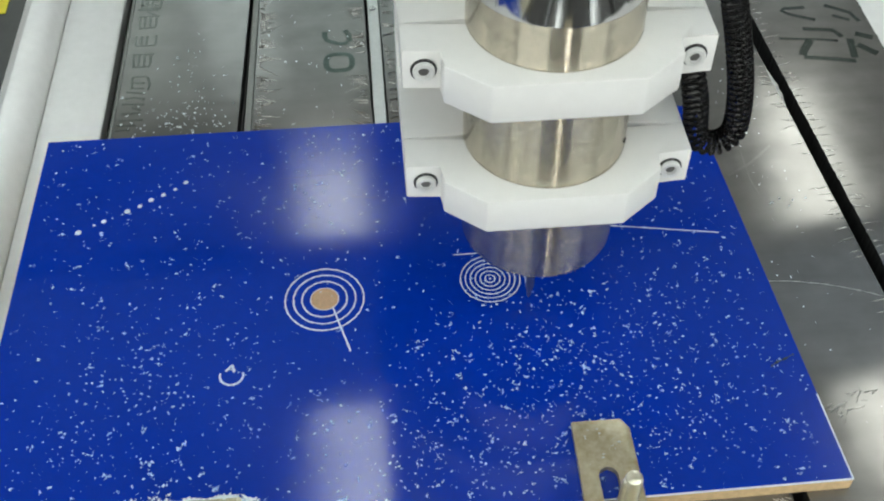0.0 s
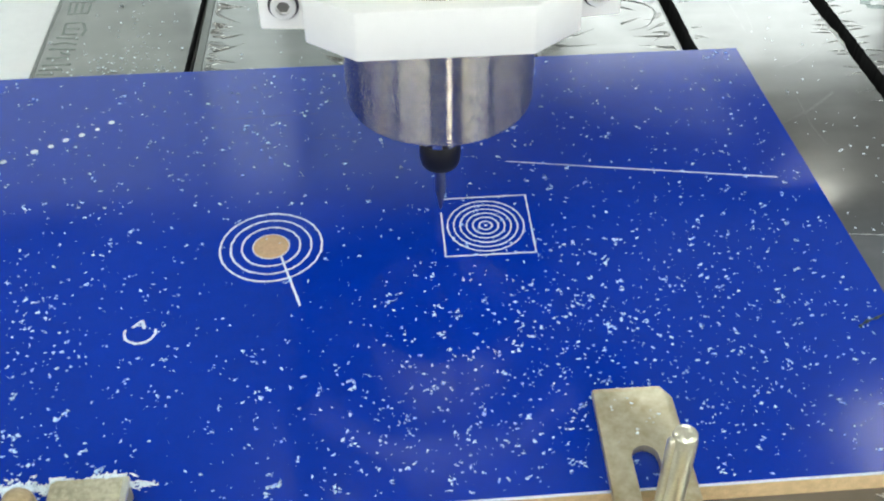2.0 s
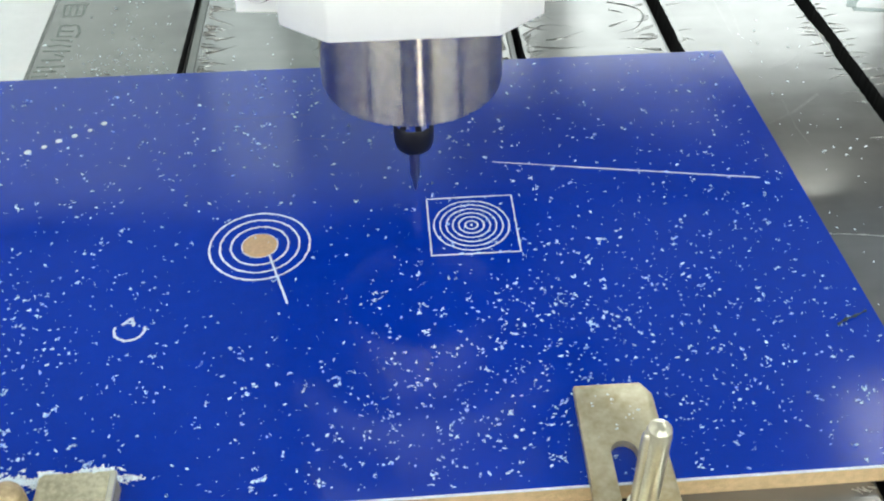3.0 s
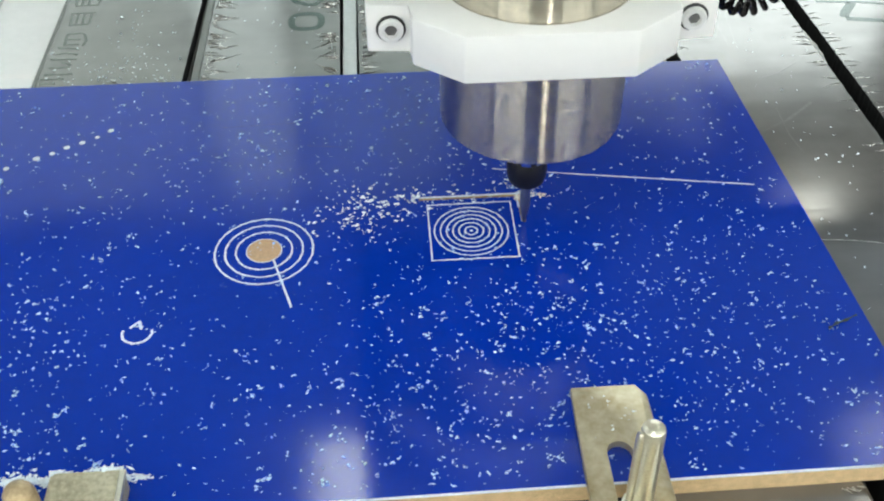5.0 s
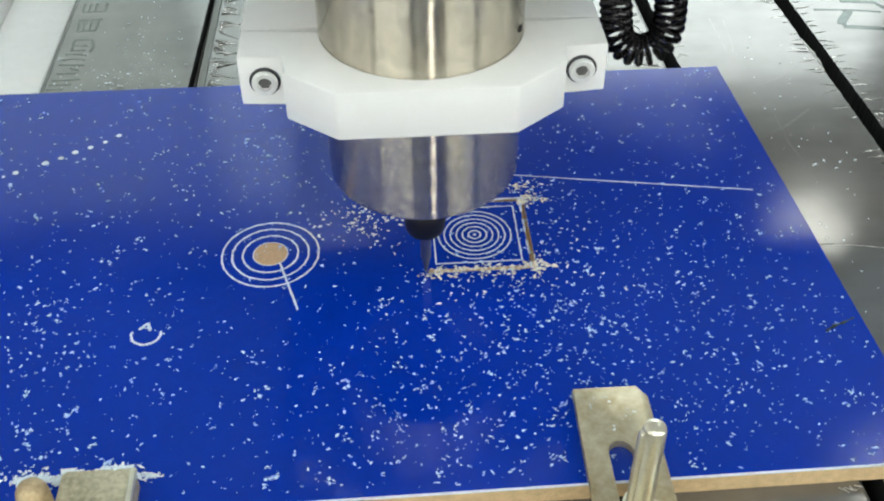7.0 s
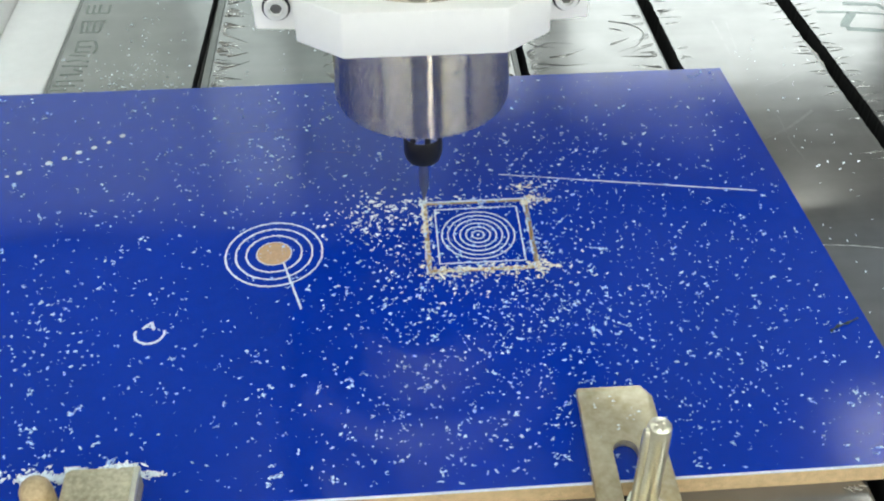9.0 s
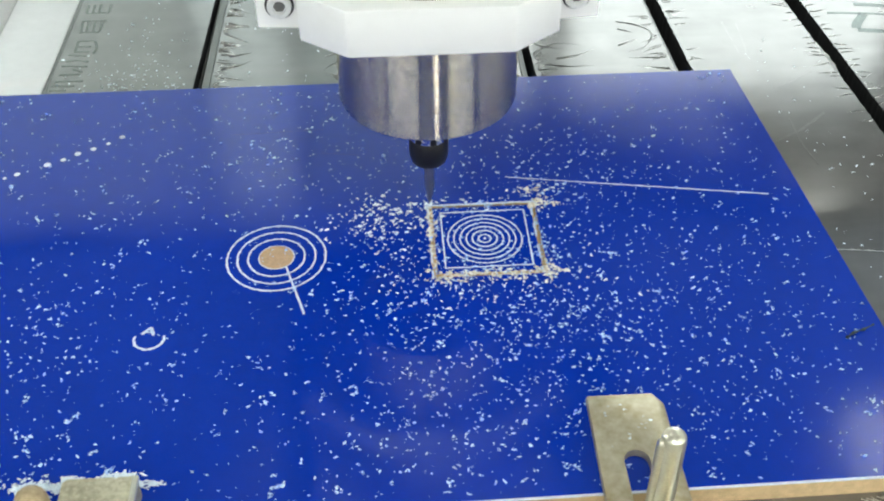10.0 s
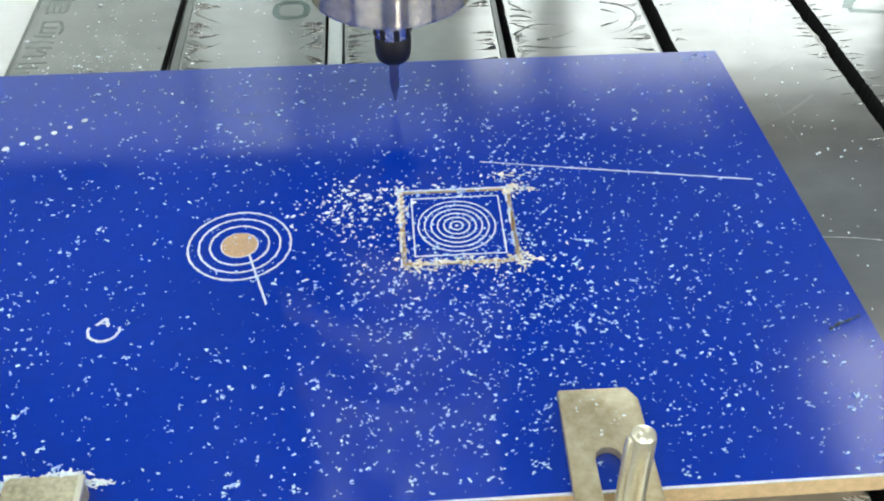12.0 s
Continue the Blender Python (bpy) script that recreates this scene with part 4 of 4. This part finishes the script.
def gantry():
    car = thing("cross_carriage", (0, 0, 0), "dark carriage block between milling head and gantry beam", "carriage")
    bm = box(bmesh.new(), (-0.090, 0.0610, 1.0000), (0.090, 0.1990, 1.2400), 0.003)
    part("carriage_block", box(bm, (-0.084, 0.0620, 0.9740), (0.084, 0.1980, 1.0010), 0.003), CARRIAGE, car)
    beam = thing("gantry_beam", (0, 0, 0), "blue-grey painted gantry beam across the machine", "gantry")
    part("beam", box(bmesh.new(), (-0.3750, 0.2000, 0.9880), (0.6660, 0.2300, 1.2080), 0.003), BEAM, beam)
    for x, side in ((-0.3620, -0.3245), (0.6530, 0.6325)):
        bm = box(bmesh.new(), (x - 0.0120, 0.2020, 0.6000), (x + 0.0120, 0.2280, 0.9878), 0.002)
        part("upright", box(bm, (min(x, side), 0.2000, 0.5800), (max(x, side), 0.2300, 0.6600), 0.002), BEAM, beam)
    return car, beam


# ---- chips ----
def chip_mesh(name, places, rng, material, big=1.0):
    """Many angular little flakes, one mesh. places: (x, y, z) or (x, y, z, size)."""
    verts, faces = [], []
    tri = ((0, 2, 4), (2, 1, 4), (1, 3, 4), (3, 0, 4), (2, 0, 5), (1, 2, 5), (3, 1, 5), (0, 3, 5))

    def flake(px, py, z, r, a):
        k = len(verts)
        long_, flat = rng.uniform(1.1, 2.1), rng.uniform(0.7, 1.2)
        tilt = rng.uniform(-0.5, 0.5)
        pts = []
        for ax, ay, az in ((1, 0, 0), (-1, 0, 0), (0, 1, 0), (0, -1, 0), (0, 0, 1), (0, 0, -1)):
            j = rng.uniform(0.75, 1.2)
            x, y, h = ax * long_ * j + rng.uniform(-0.25, 0.25), ay * j + rng.uniform(-0.25, 0.25), az * flat * j
            pts.append((x * math.cos(a) - y * math.sin(a), x * math.sin(a) + y * math.cos(a), h + x * tilt * 0.6))
        low = min(p[2] for p in pts)
        for x, y, h in pts:
            verts.append((px + x * r, py + y * r, z + (h - low - 0.15) * r))
        faces.extend([tuple(k + q for q in f) for f in tri])

    for x, y, z, *size in places:
        far = 1.0 if y < 0.03 else 0.98 if x > 0.06 else 1.06
        s = far * rng.choice((0.00022, 0.00027, 0.00031, 0.00035, 0.00041, 0.00047, 0.00058)) * rng.uniform(0.85, 1.15) * big
        if size:
            s = 0.00052 * size[0] * big
        a = rng.gauss(-0.1, 0.8)
        flake(x, y, z, s, a)
        for lump in range(rng.choice((0, 0, 0, 1, 1, 2, 3)) if s > 0.00028 else 0):
            b = a + rng.gauss(0, 0.7) + rng.choice((0, math.pi))
            flake(x + s * 1.5 * math.cos(b), y + s * 1.5 * math.sin(b), z + s * rng.choice((0, 0, 0.6)), s * rng.uniform(0.45, 0.9), rng.uniform(0, 2 * math.pi))
    me = bpy.data.meshes.new(name)
    me.from_pydata(verts, [], faces)
    me.materials.append(material)
    return new(name, me)


def on_board(x, y, edge=0.003):
    return -0.2570 + edge < x < 0.187 - 0.0452 * (y + 0.127) - edge and -0.128 + edge < y < 0.160 - edge


def density(x, y):
    d = 0.16
    d += 0.34 * math.exp(-((x + 0.175) / 0.060) ** 2 - ((y + 0.060) / 0.070) ** 2)
    d += 0.50 * math.exp(-((x - 0.042) / 0.055) ** 2 - ((y + 0.066) / 0.060) ** 2)
    d += 0.35 * math.exp(-((x - 0.130) / 0.050) ** 2 - ((y + 0.020) / 0.070) ** 2)
    d += 0.42 * math.exp(-((x + 0.020) / 0.060) ** 2 - ((y + 0.085) / 0.040) ** 2)
    d += 0.26 * math.exp(-((x - 0.105) / 0.060) ** 2 - ((y + 0.070) / 0.050) ** 2)
    d *= 1.0 - 0.75 * math.exp(-((x + 0.077) / 0.035) ** 2 - ((y - 0.005) / 0.050) ** 2)
    return d


def loose_chips():
    rng = random.Random(5)
    pts = []
    while len(pts) < 3300:
        x, y = rng.uniform(-0.256, 0.186), rng.uniform(-0.127, 0.159)
        if on_board(x, y) and rng.random() < density(x, y):
            pts.append((x, y, TOP))
            if rng.random() < 0.12:
                for _ in range(rng.randint(1, 4)):
                    pts.append((x + rng.gauss(0, 0.0014), y + rng.gauss(0, 0.0014), TOP))
    tagged(chip_mesh("loose_chips", pts, rng, CHIP, 0.92), "small white plastic chips scattered over the board", "chips", kind="stuff")
    pts = []
    for cx, cy, s, n in ((-0.158, -0.112, 0.004, 90), (-0.163, -0.1135, 0.002, 60), (-0.148, -0.1135, 0.004, 60), (-0.141, -0.1140, 0.002, 40), (-0.128, -0.1140, 0.006, 80), (-0.1165, -0.1130, 0.002, 40), (-0.165, -0.110, 0.006, 30)):
        for _ in range(n):
            x, y = rng.gauss(cx, s), rng.gauss(cy, s * 0.28)
            if not (-0.1475 < x < -0.1170 and y < -0.1158):
                pts.append((x, y, TOP + abs(rng.gauss(0, 0.0007))))
    for cx, w, n, top in ((-0.1440, 0.0022, 60, 0.0112), (-0.1375, 0.0035, 60, 0.0104), (-0.1285, 0.0045, 60, 0.0106), (-0.1225, 0.0020, 36, 0.0110), (-0.1590, 0.0040, 90, 0.0030)):
        for _ in range(n):
            u = rng.random()
            pts.append((rng.gauss(cx, w), -0.1156 + 0.0040 * (1 - u) * rng.random() + (0.002 if top < 0.004 else 0), TOP + top * u * rng.uniform(0.8, 1.0), rng.uniform(0.7, 1.5)))
    tagged(chip_mesh("chip_heap", pts, rng, CHIP_TAN, 1.15), "heap of white chips against the clamp block", "chips", kind="stuff")
    pts = []
    for _ in range(130):
        pts.append((rng.gauss(-0.172, 0.020), 0.163 + abs(rng.gauss(0, 0.045)), BED, rng.uniform(0.4, 0.85)))
    pts = [p for p in pts if -0.217 < p[0] < -0.140]
    for _ in range(40):
        pts.append((rng.uniform(-0.122, -0.046), rng.uniform(0.165, 0.30), BED, rng.uniform(0.4, 0.8)))
    for _ in range(46):
        pts.append((rng.uniform(0.19, 0.238), rng.uniform(-0.10, 0.20), BED, rng.uniform(0.3, 0.6)))
    for x, y, size in ((-0.1842, 0.1830, 1.6), (-0.1818, 0.1832, 1.3), (-0.1747, 0.1785, 1.8), (-0.1725, 0.1919, 1.5), (-0.1820, 0.1971, 1.1), (-0.1589, 0.1965, 1.2), (-0.1392, 0.2000, 1.5), (-0.1652, 0.1870, 0.9), (-0.1775, 0.1880, 0.9),
                       (-0.1813, 0.2530, 1.3), (-0.1702, 0.2593, 0.8), (-0.1687, 0.2541, 0.9), (-0.1745, 0.2619, 0.8), (-0.1733, 0.2396, 0.7), (-0.1703, 0.2359, 0.7), (-0.1792, 0.2236, 0.8), (-0.1701, 0.1999, 0.9),
                       (-0.1653, 0.1926, 1.1), (-0.1509, 0.1791, 0.7), (-0.1467, 0.1794, 0.8), (-0.2166, 0.2127, 1.4), (-0.2114, 0.1931, 1.0), (-0.2149, 0.1848, 0.9), (-0.1988, 0.1823, 0.8), (-0.1980, 0.1768, 0.8)):
        pts.append((x, y, BED, size))
    for x, y, size in ((0.2047, 0.0733, 1.5), (0.2062, 0.0740, 1.1), (0.2118, 0.0772, 0.9), (0.2200, 0.0757, 1.0), (0.2283, 0.0761, 1.4), (0.2161, 0.0702, 0.8), (0.2225, 0.1015, 0.8), (0.2025, 0.0906, 0.7), (0.2071, 0.1396, 0.8),
                       (0.1949, 0.1281, 0.8), (0.2088, 0.2065, 1.0), (0.2044, 0.1949, 0.7), (0.1917, 0.0147, 0.8), (0.1994, 0.0129, 0.9), (0.2002, -0.0098, 0.9)):
        pts.append((x, y, BED, size))
    tagged(chip_mesh("table_chips", pts, rng, CHIP_TAN), "white chips lying on the filmed table", "chips", kind="stuff")
    pts = [(0.061 + rng.uniform(-0.010, 0.012), rng.uniform(-0.112, -0.089), TOP + 0.0043) for _ in range(16)]
    tagged(chip_mesh("clamp_chips", pts, rng, CHIP_TAN, 0.8), "a few white specks on the clamp plate", "chips", kind="stuff")
    pts = []
    while len(pts) < 1500:
        x, y = rng.uniform(-0.256, 0.186), rng.uniform(-0.127, 0.159)
        if on_board(x, y) and rng.random() < 0.25 + density(x, y):
            pts.append((x, y, TOP))
    tagged(chip_mesh("fine_dust", pts, rng, CHIP, 0.34), "fine white dust specks on the blue board", "dust", kind="stuff")
    # larger shavings: place, heading, length and bulk
    for x, y, deg, ln, big in ((-0.1517, -0.0787, 42, 0.0060, 1.2), (-0.1584, -0.1013, 0, 0.0016, 1.9), (-0.1669, -0.0874, 70, 0.0030, 1.4), (-0.1656, -0.0951, 120, 0.0040, 1.2),
                               (-0.1407, -0.0962, 50, 0.0030, 1.1), (-0.1326, -0.1050, 40, 0.0036, 1.1), (-0.0701, -0.1169, 20, 0.0044, 1.2), (-0.0949, -0.0909, 15, 0.0012, 1.3),
                               (0.0772, 0.0050, -10, 0.0036, 1.2), (0.0760, 0.0030, -80, 0.0026, 1.1), (0.0019, -0.0968, 60, 0.0034, 1.1), (0.1240, -0.0207, 0, 0.0016, 1.3),
                               (0.1287, 0.0188, 10, 0.0018, 1.2), (0.1420, 0.0650, -35, 0.0046, 1.0), (-0.1175, -0.0527, 0, 0.0012, 1.2), (0.1506, -0.0202, 20, 0.0014, 1.2), (0.1662, -0.0562, 0, 0.0014, 1.1)):
        n = max(2, int(ln / 0.0007))
        c, d = math.cos(radians(deg)), math.sin(radians(deg))
        pts = []
        for k in range(n):
            u = (k / (n - 1) - 0.5) * ln
            v = 0.12 * ln * math.sin(k * 2.1)
            pts.append((x + u * c - v * d, y + u * d + v * c, TOP))
        tagged(chip_mesh("curled_chip", pts, rng, CHIP, big), "curled white plastic shaving on the board", "chips", kind="stuff")
    bm = tube(bmesh.new(), [(0.1655, -0.0560, TOP + 0.0008), (0.169, -0.0538, TOP + 0.0011), (0.174, -0.0520, TOP + 0.0010), (0.1795, -0.0492, TOP + 0.0009)], [0.0007, 0.0008, 0.0007, 0.0005], 8)
    tagged(part("fibre", bm, FIBRE, None), "short dark green fibre lying on the board", "fibre")


def fresh_chips():
    """Chips that the milling throws up, batch by batch, with the second at which each comes."""
    rng = random.Random(23)
    out = []

    def batch(t, spots, big=1.0, m=CHIP_TAN, heap=0.0):
        pts = []
        for cx, cy, sx, sy, n in spots:
            for _ in range(n):
                x, y = rng.gauss(cx, sx), rng.gauss(cy, sy)
                if on_board(x, y):
                    r2 = ((x - cx) / (1.6 * sx)) ** 2 + ((y - cy) / (1.6 * sy)) ** 2
                    pts.append((x, y, TOP + heap * max(0.0, 1 - r2) * rng.random()))
        ob = tagged(chip_mesh("milled_chips", pts, rng, m, big), "cream and white chips thrown up beside the milled square", "chips", kind="stuff")
        out.append((ob, t))

    batch(3.50, ((-0.026, 0.043, 0.012, 0.006, 60), (-0.034, 0.034, 0.012, 0.007, 40), (-0.007, 0.047, 0.002, 0.002, 14)), 1.3)
    for t, spots in ((3.65, ((-0.0760, 0.0140, 0.0045, 0.0035, 8), (-0.0770, 0.0130, 0.012, 0.010, 14), (-0.060, 0.080, 0.055, 0.030, 90), (-0.110, 0.040, 0.040, 0.030, 40))), (4.30, ((-0.040, 0.060, 0.050, 0.030, 80), (0.060, 0.090, 0.040, 0.025, 60))),
                     (5.40, ((-0.060, 0.090, 0.060, 0.030, 70), (0.080, 0.030, 0.030, 0.040, 50))), (6.20, ((0.070, -0.030, 0.040, 0.030, 60), (-0.020, -0.030, 0.040, 0.025, 50)))):
        batch(t, spots, 0.72, m=CHIP)
    batch(3.90, ((-0.024, 0.030, 0.014, 0.012, 60), (0.010, 0.052, 0.014, 0.005, 14)))
    batch(4.62, ((0.0475, 0.0450, 0.0026, 0.0022, 44), (0.0545, 0.0432, 0.0030, 0.0014, 22), (0.0445, 0.0535, 0.0042, 0.0016, 22)), 1.15, heap=0.0010, m=CHIP_CREAM)
    batch(4.66, ((0.040, 0.053, 0.010, 0.006, 30),))
    batch(4.40, ((0.020, 0.0425, 0.013, 0.0009, 26),), 0.7)
    batch(5.15, ((0.062, 0.040, 0.012, 0.014, 40), (0.046, 0.030, 0.001, 0.008, 10)), m=CHIP)
    batch(5.80, ((0.0468, -0.0040, 0.0018, 0.0042, 60), (0.0520, -0.0060, 0.0024, 0.0010, 14)), 1.15, heap=0.0012, m=CHIP_CREAM)
    batch(5.85, ((0.062, -0.005, 0.010, 0.012, 30),))
    for k in range(5):
        x = 0.041 - k * 0.010
        batch(6.05 + k * 0.2, ((x, -0.0050, 0.0034, 0.0013, (18, 26, 34, 40, 34)[k]), (x - 0.002, -0.0085, 0.0030, 0.0016, (4, 5, 8, 12, 16)[k])), 1.1, heap=0.0010, m=CHIP_CREAM)
        batch(6.12 + k * 0.2, ((x - 0.002, -0.016, 0.010, 0.007, 12),))
    for k in range(4):
        y = 0.004 + k * 0.011
        batch(7.25 + k * 0.23, ((-0.0050, y, 0.0013, 0.0034, (14, 16, 36, 22)[k]),), 1.1, heap=0.0010, m=CHIP_CREAM)
        batch(7.30 + k * 0.23, ((-0.020, y - 0.004, 0.010, 0.008, 24),))
    batch(7.60, ((-0.010, -0.028, 0.022, 0.016, 110), (0.040, -0.030, 0.022, 0.014, 70)), m=CHIP)
    batch(8.10, ((-0.030, 0.000, 0.020, 0.024, 110), (0.010, 0.046, 0.018, 0.0015, 20), (0.075, 0.070, 0.022, 0.014, 60)), m=CHIP)
    # dust settled over the square and its cut, and a fan in front and behind
    batch(7.90, ((0.021, 0.020, 0.014, 0.013, 70), (0.020, -0.0035, 0.013, 0.0022, 60)), 0.85, m=CHIP)
    batch(8.35, ((-0.0035, 0.020, 0.0022, 0.013, 60), (0.046, 0.020, 0.0020, 0.012, 40), (0.020, 0.0440, 0.013, 0.0020, 30)), 0.85, m=CHIP)
    batch(8.45, ((0.020, -0.052, 0.034, 0.022, 130), (0.060, 0.075, 0.030, 0.024, 110), (0.085, 0.010, 0.030, 0.030, 60)), 0.85, m=CHIP)
    return out


hall()
hall_lamps()
machine_bed()
board, dashes, fills = blue_board()
clamps()
head = router_head()
carriage, beam = gantry()
loose_chips()
fresh = fresh_chips()

# ---- what moves ----
# seconds, x, y and lift of the cutter
CUTTER = [
    (0.0, 0.0400, 0.0040, 0), (0.1, 0.0402, 0.0034, 0), (0.2, 0.0402, 0.0022, 0), (0.3, 0.0400, 0.0008, 0), (0.4, 0.0372, 0, 0), (0.5, 0.0310, 0, 0),
    (0.6, 0.0256, 0, 0), (0.7, 0.0207, 0, 0), (0.8, 0.0155, 0, 0), (1.0, 0.0052, 0, 0), (1.12, 0, 0, 0), (1.3, 0, 0.0008, 0), (1.4, 0, 0.0042, 0),
    (1.5, 0, 0.0085, 0), (1.7, 0, 0.0185, 0), (2.0, 0, 0.0335, 0), (2.15, 0, 0.0398, 0), (2.4, -0.0006, 0.0408, 0.0015), (2.7, -0.0028, 0.0440, 0.0022),
    (3.0, -0.0050, 0.0450, 0.0020), (3.2, -0.0050, 0.0450, 0.0006), (3.35, -0.0050, 0.0450, -0.0008), (3.45, -0.0035, 0.0450, -0.0010), (4.5, 0.0440, 0.0450, -0.0010), (4.6, 0.0450, 0.0432, -0.0010),
    (4.8, 0.0450, 0.0345, -0.0010), (5.0, 0.0450, 0.0245, -0.0010), (5.3, 0.0450, 0.0110, -0.0010), (5.5, 0.0450, 0.0020, -0.0010), (5.7, 0.0450, -0.0042, -0.0010),
    (5.8, 0.0448, -0.0050, -0.0010), (5.9, 0.0422, -0.0050, -0.0010), (6.0, 0.0375, -0.0050, -0.0010), (6.3, 0.0238, -0.0050, -0.0010), (6.5, 0.0145, -0.0050, -0.0010),
    (6.7, 0.0045, -0.0050, -0.0010), (6.9, -0.0042, -0.0050, -0.0010), (7.0, -0.0050, -0.0048, -0.0010), (7.2, -0.0050, 0.0015, -0.0010), (8.1, -0.0050, 0.0438, -0.0010),
    (8.2, -0.0050, 0.0450, -0.0008), (8.5, -0.0050, 0.0452, 0.0020), (10.4, -0.0050, 0.0452, 0.0022), (10.55, -0.0050, 0.0462, 0.0028), (10.7, -0.0051, 0.0490, 0.0034),
    (11.0, -0.0051, 0.0552, 0.0035), (11.2, -0.0050, 0.0655, 0.0035), (11.4, -0.0050, 0.0792, 0.0035), (11.6, -0.0058, 0.0904, 0.0035), (11.8, -0.0062, 0.1006, 0.0035), (12.0, -0.0052, 0.1168, 0.0035),
]


def cutter_at(t):
    for a, b in zip(CUTTER, CUTTER[1:]):
        if a[0] <= t <= b[0]:
            s = (t - a[0]) / (b[0] - a[0])
            return [p + (q - p) * s for p, q in zip(a[1:], b[1:])]


def motions():
    walk(head, [(t, pose(x, y, z)) for t, x, y, z in CUTTER])
    walk(carriage, [(t, pose(x, y, 0)) for t, x, y, z in CUTTER])
    walk(beam, [(t, pose(0, y, 0)) for t, x, y, z in CUTTER])
    mid, length = (G0 + G1) / 2, G1 - G0 + 2 * GW
    spans = ((3.3, 4.7, 0, 1, (mid, G1)), (4.5, 5.85, 1, -1, (G1, mid)), (5.7, 7.0, 0, -1, (mid, G0)), (6.9, 8.25, 1, 1, (G0, mid)))
    for bar, (t0, t1, axis, sign, at) in zip(fills, spans):
        n = 12
        rows = [(0.0, pose(at[0], at[1], 0)), (t0, pose(at[0], at[1], 0))]
        for k in range(1, n + 1):
            t = t0 + (t1 - t0) * k / n
            along = (cutter_at(t)[axis] - (G0 if sign > 0 else G1)) * sign / (G1 - G0)
            d = sign * length * max(0.0, min(1.0, along))
            p = [at[0], at[1]]
            p[axis] += d if k < n else sign * length
            rows.append((t, pose(p[0], p[1], 0)))
        rows.append((12.0, rows[-1][1]))
        walk(bar, rows)
    for ob, t in dashes:
        walk(ob, [(0.0, pose(0, 0, -0.0008)), (t, pose(0, 0, -0.0008)), (t + 0.07, pose(0, 0, 0)), (12.0, pose(0, 0, 0))])
    for ob, t in fresh:
        walk(ob, [(0.0, pose(0, 0, -0.0055)), (t, pose(0, 0, -0.0055)), (t + 0.12, pose(0, 0, 0)), (12.0, pose(0, 0, 0))])


motions()
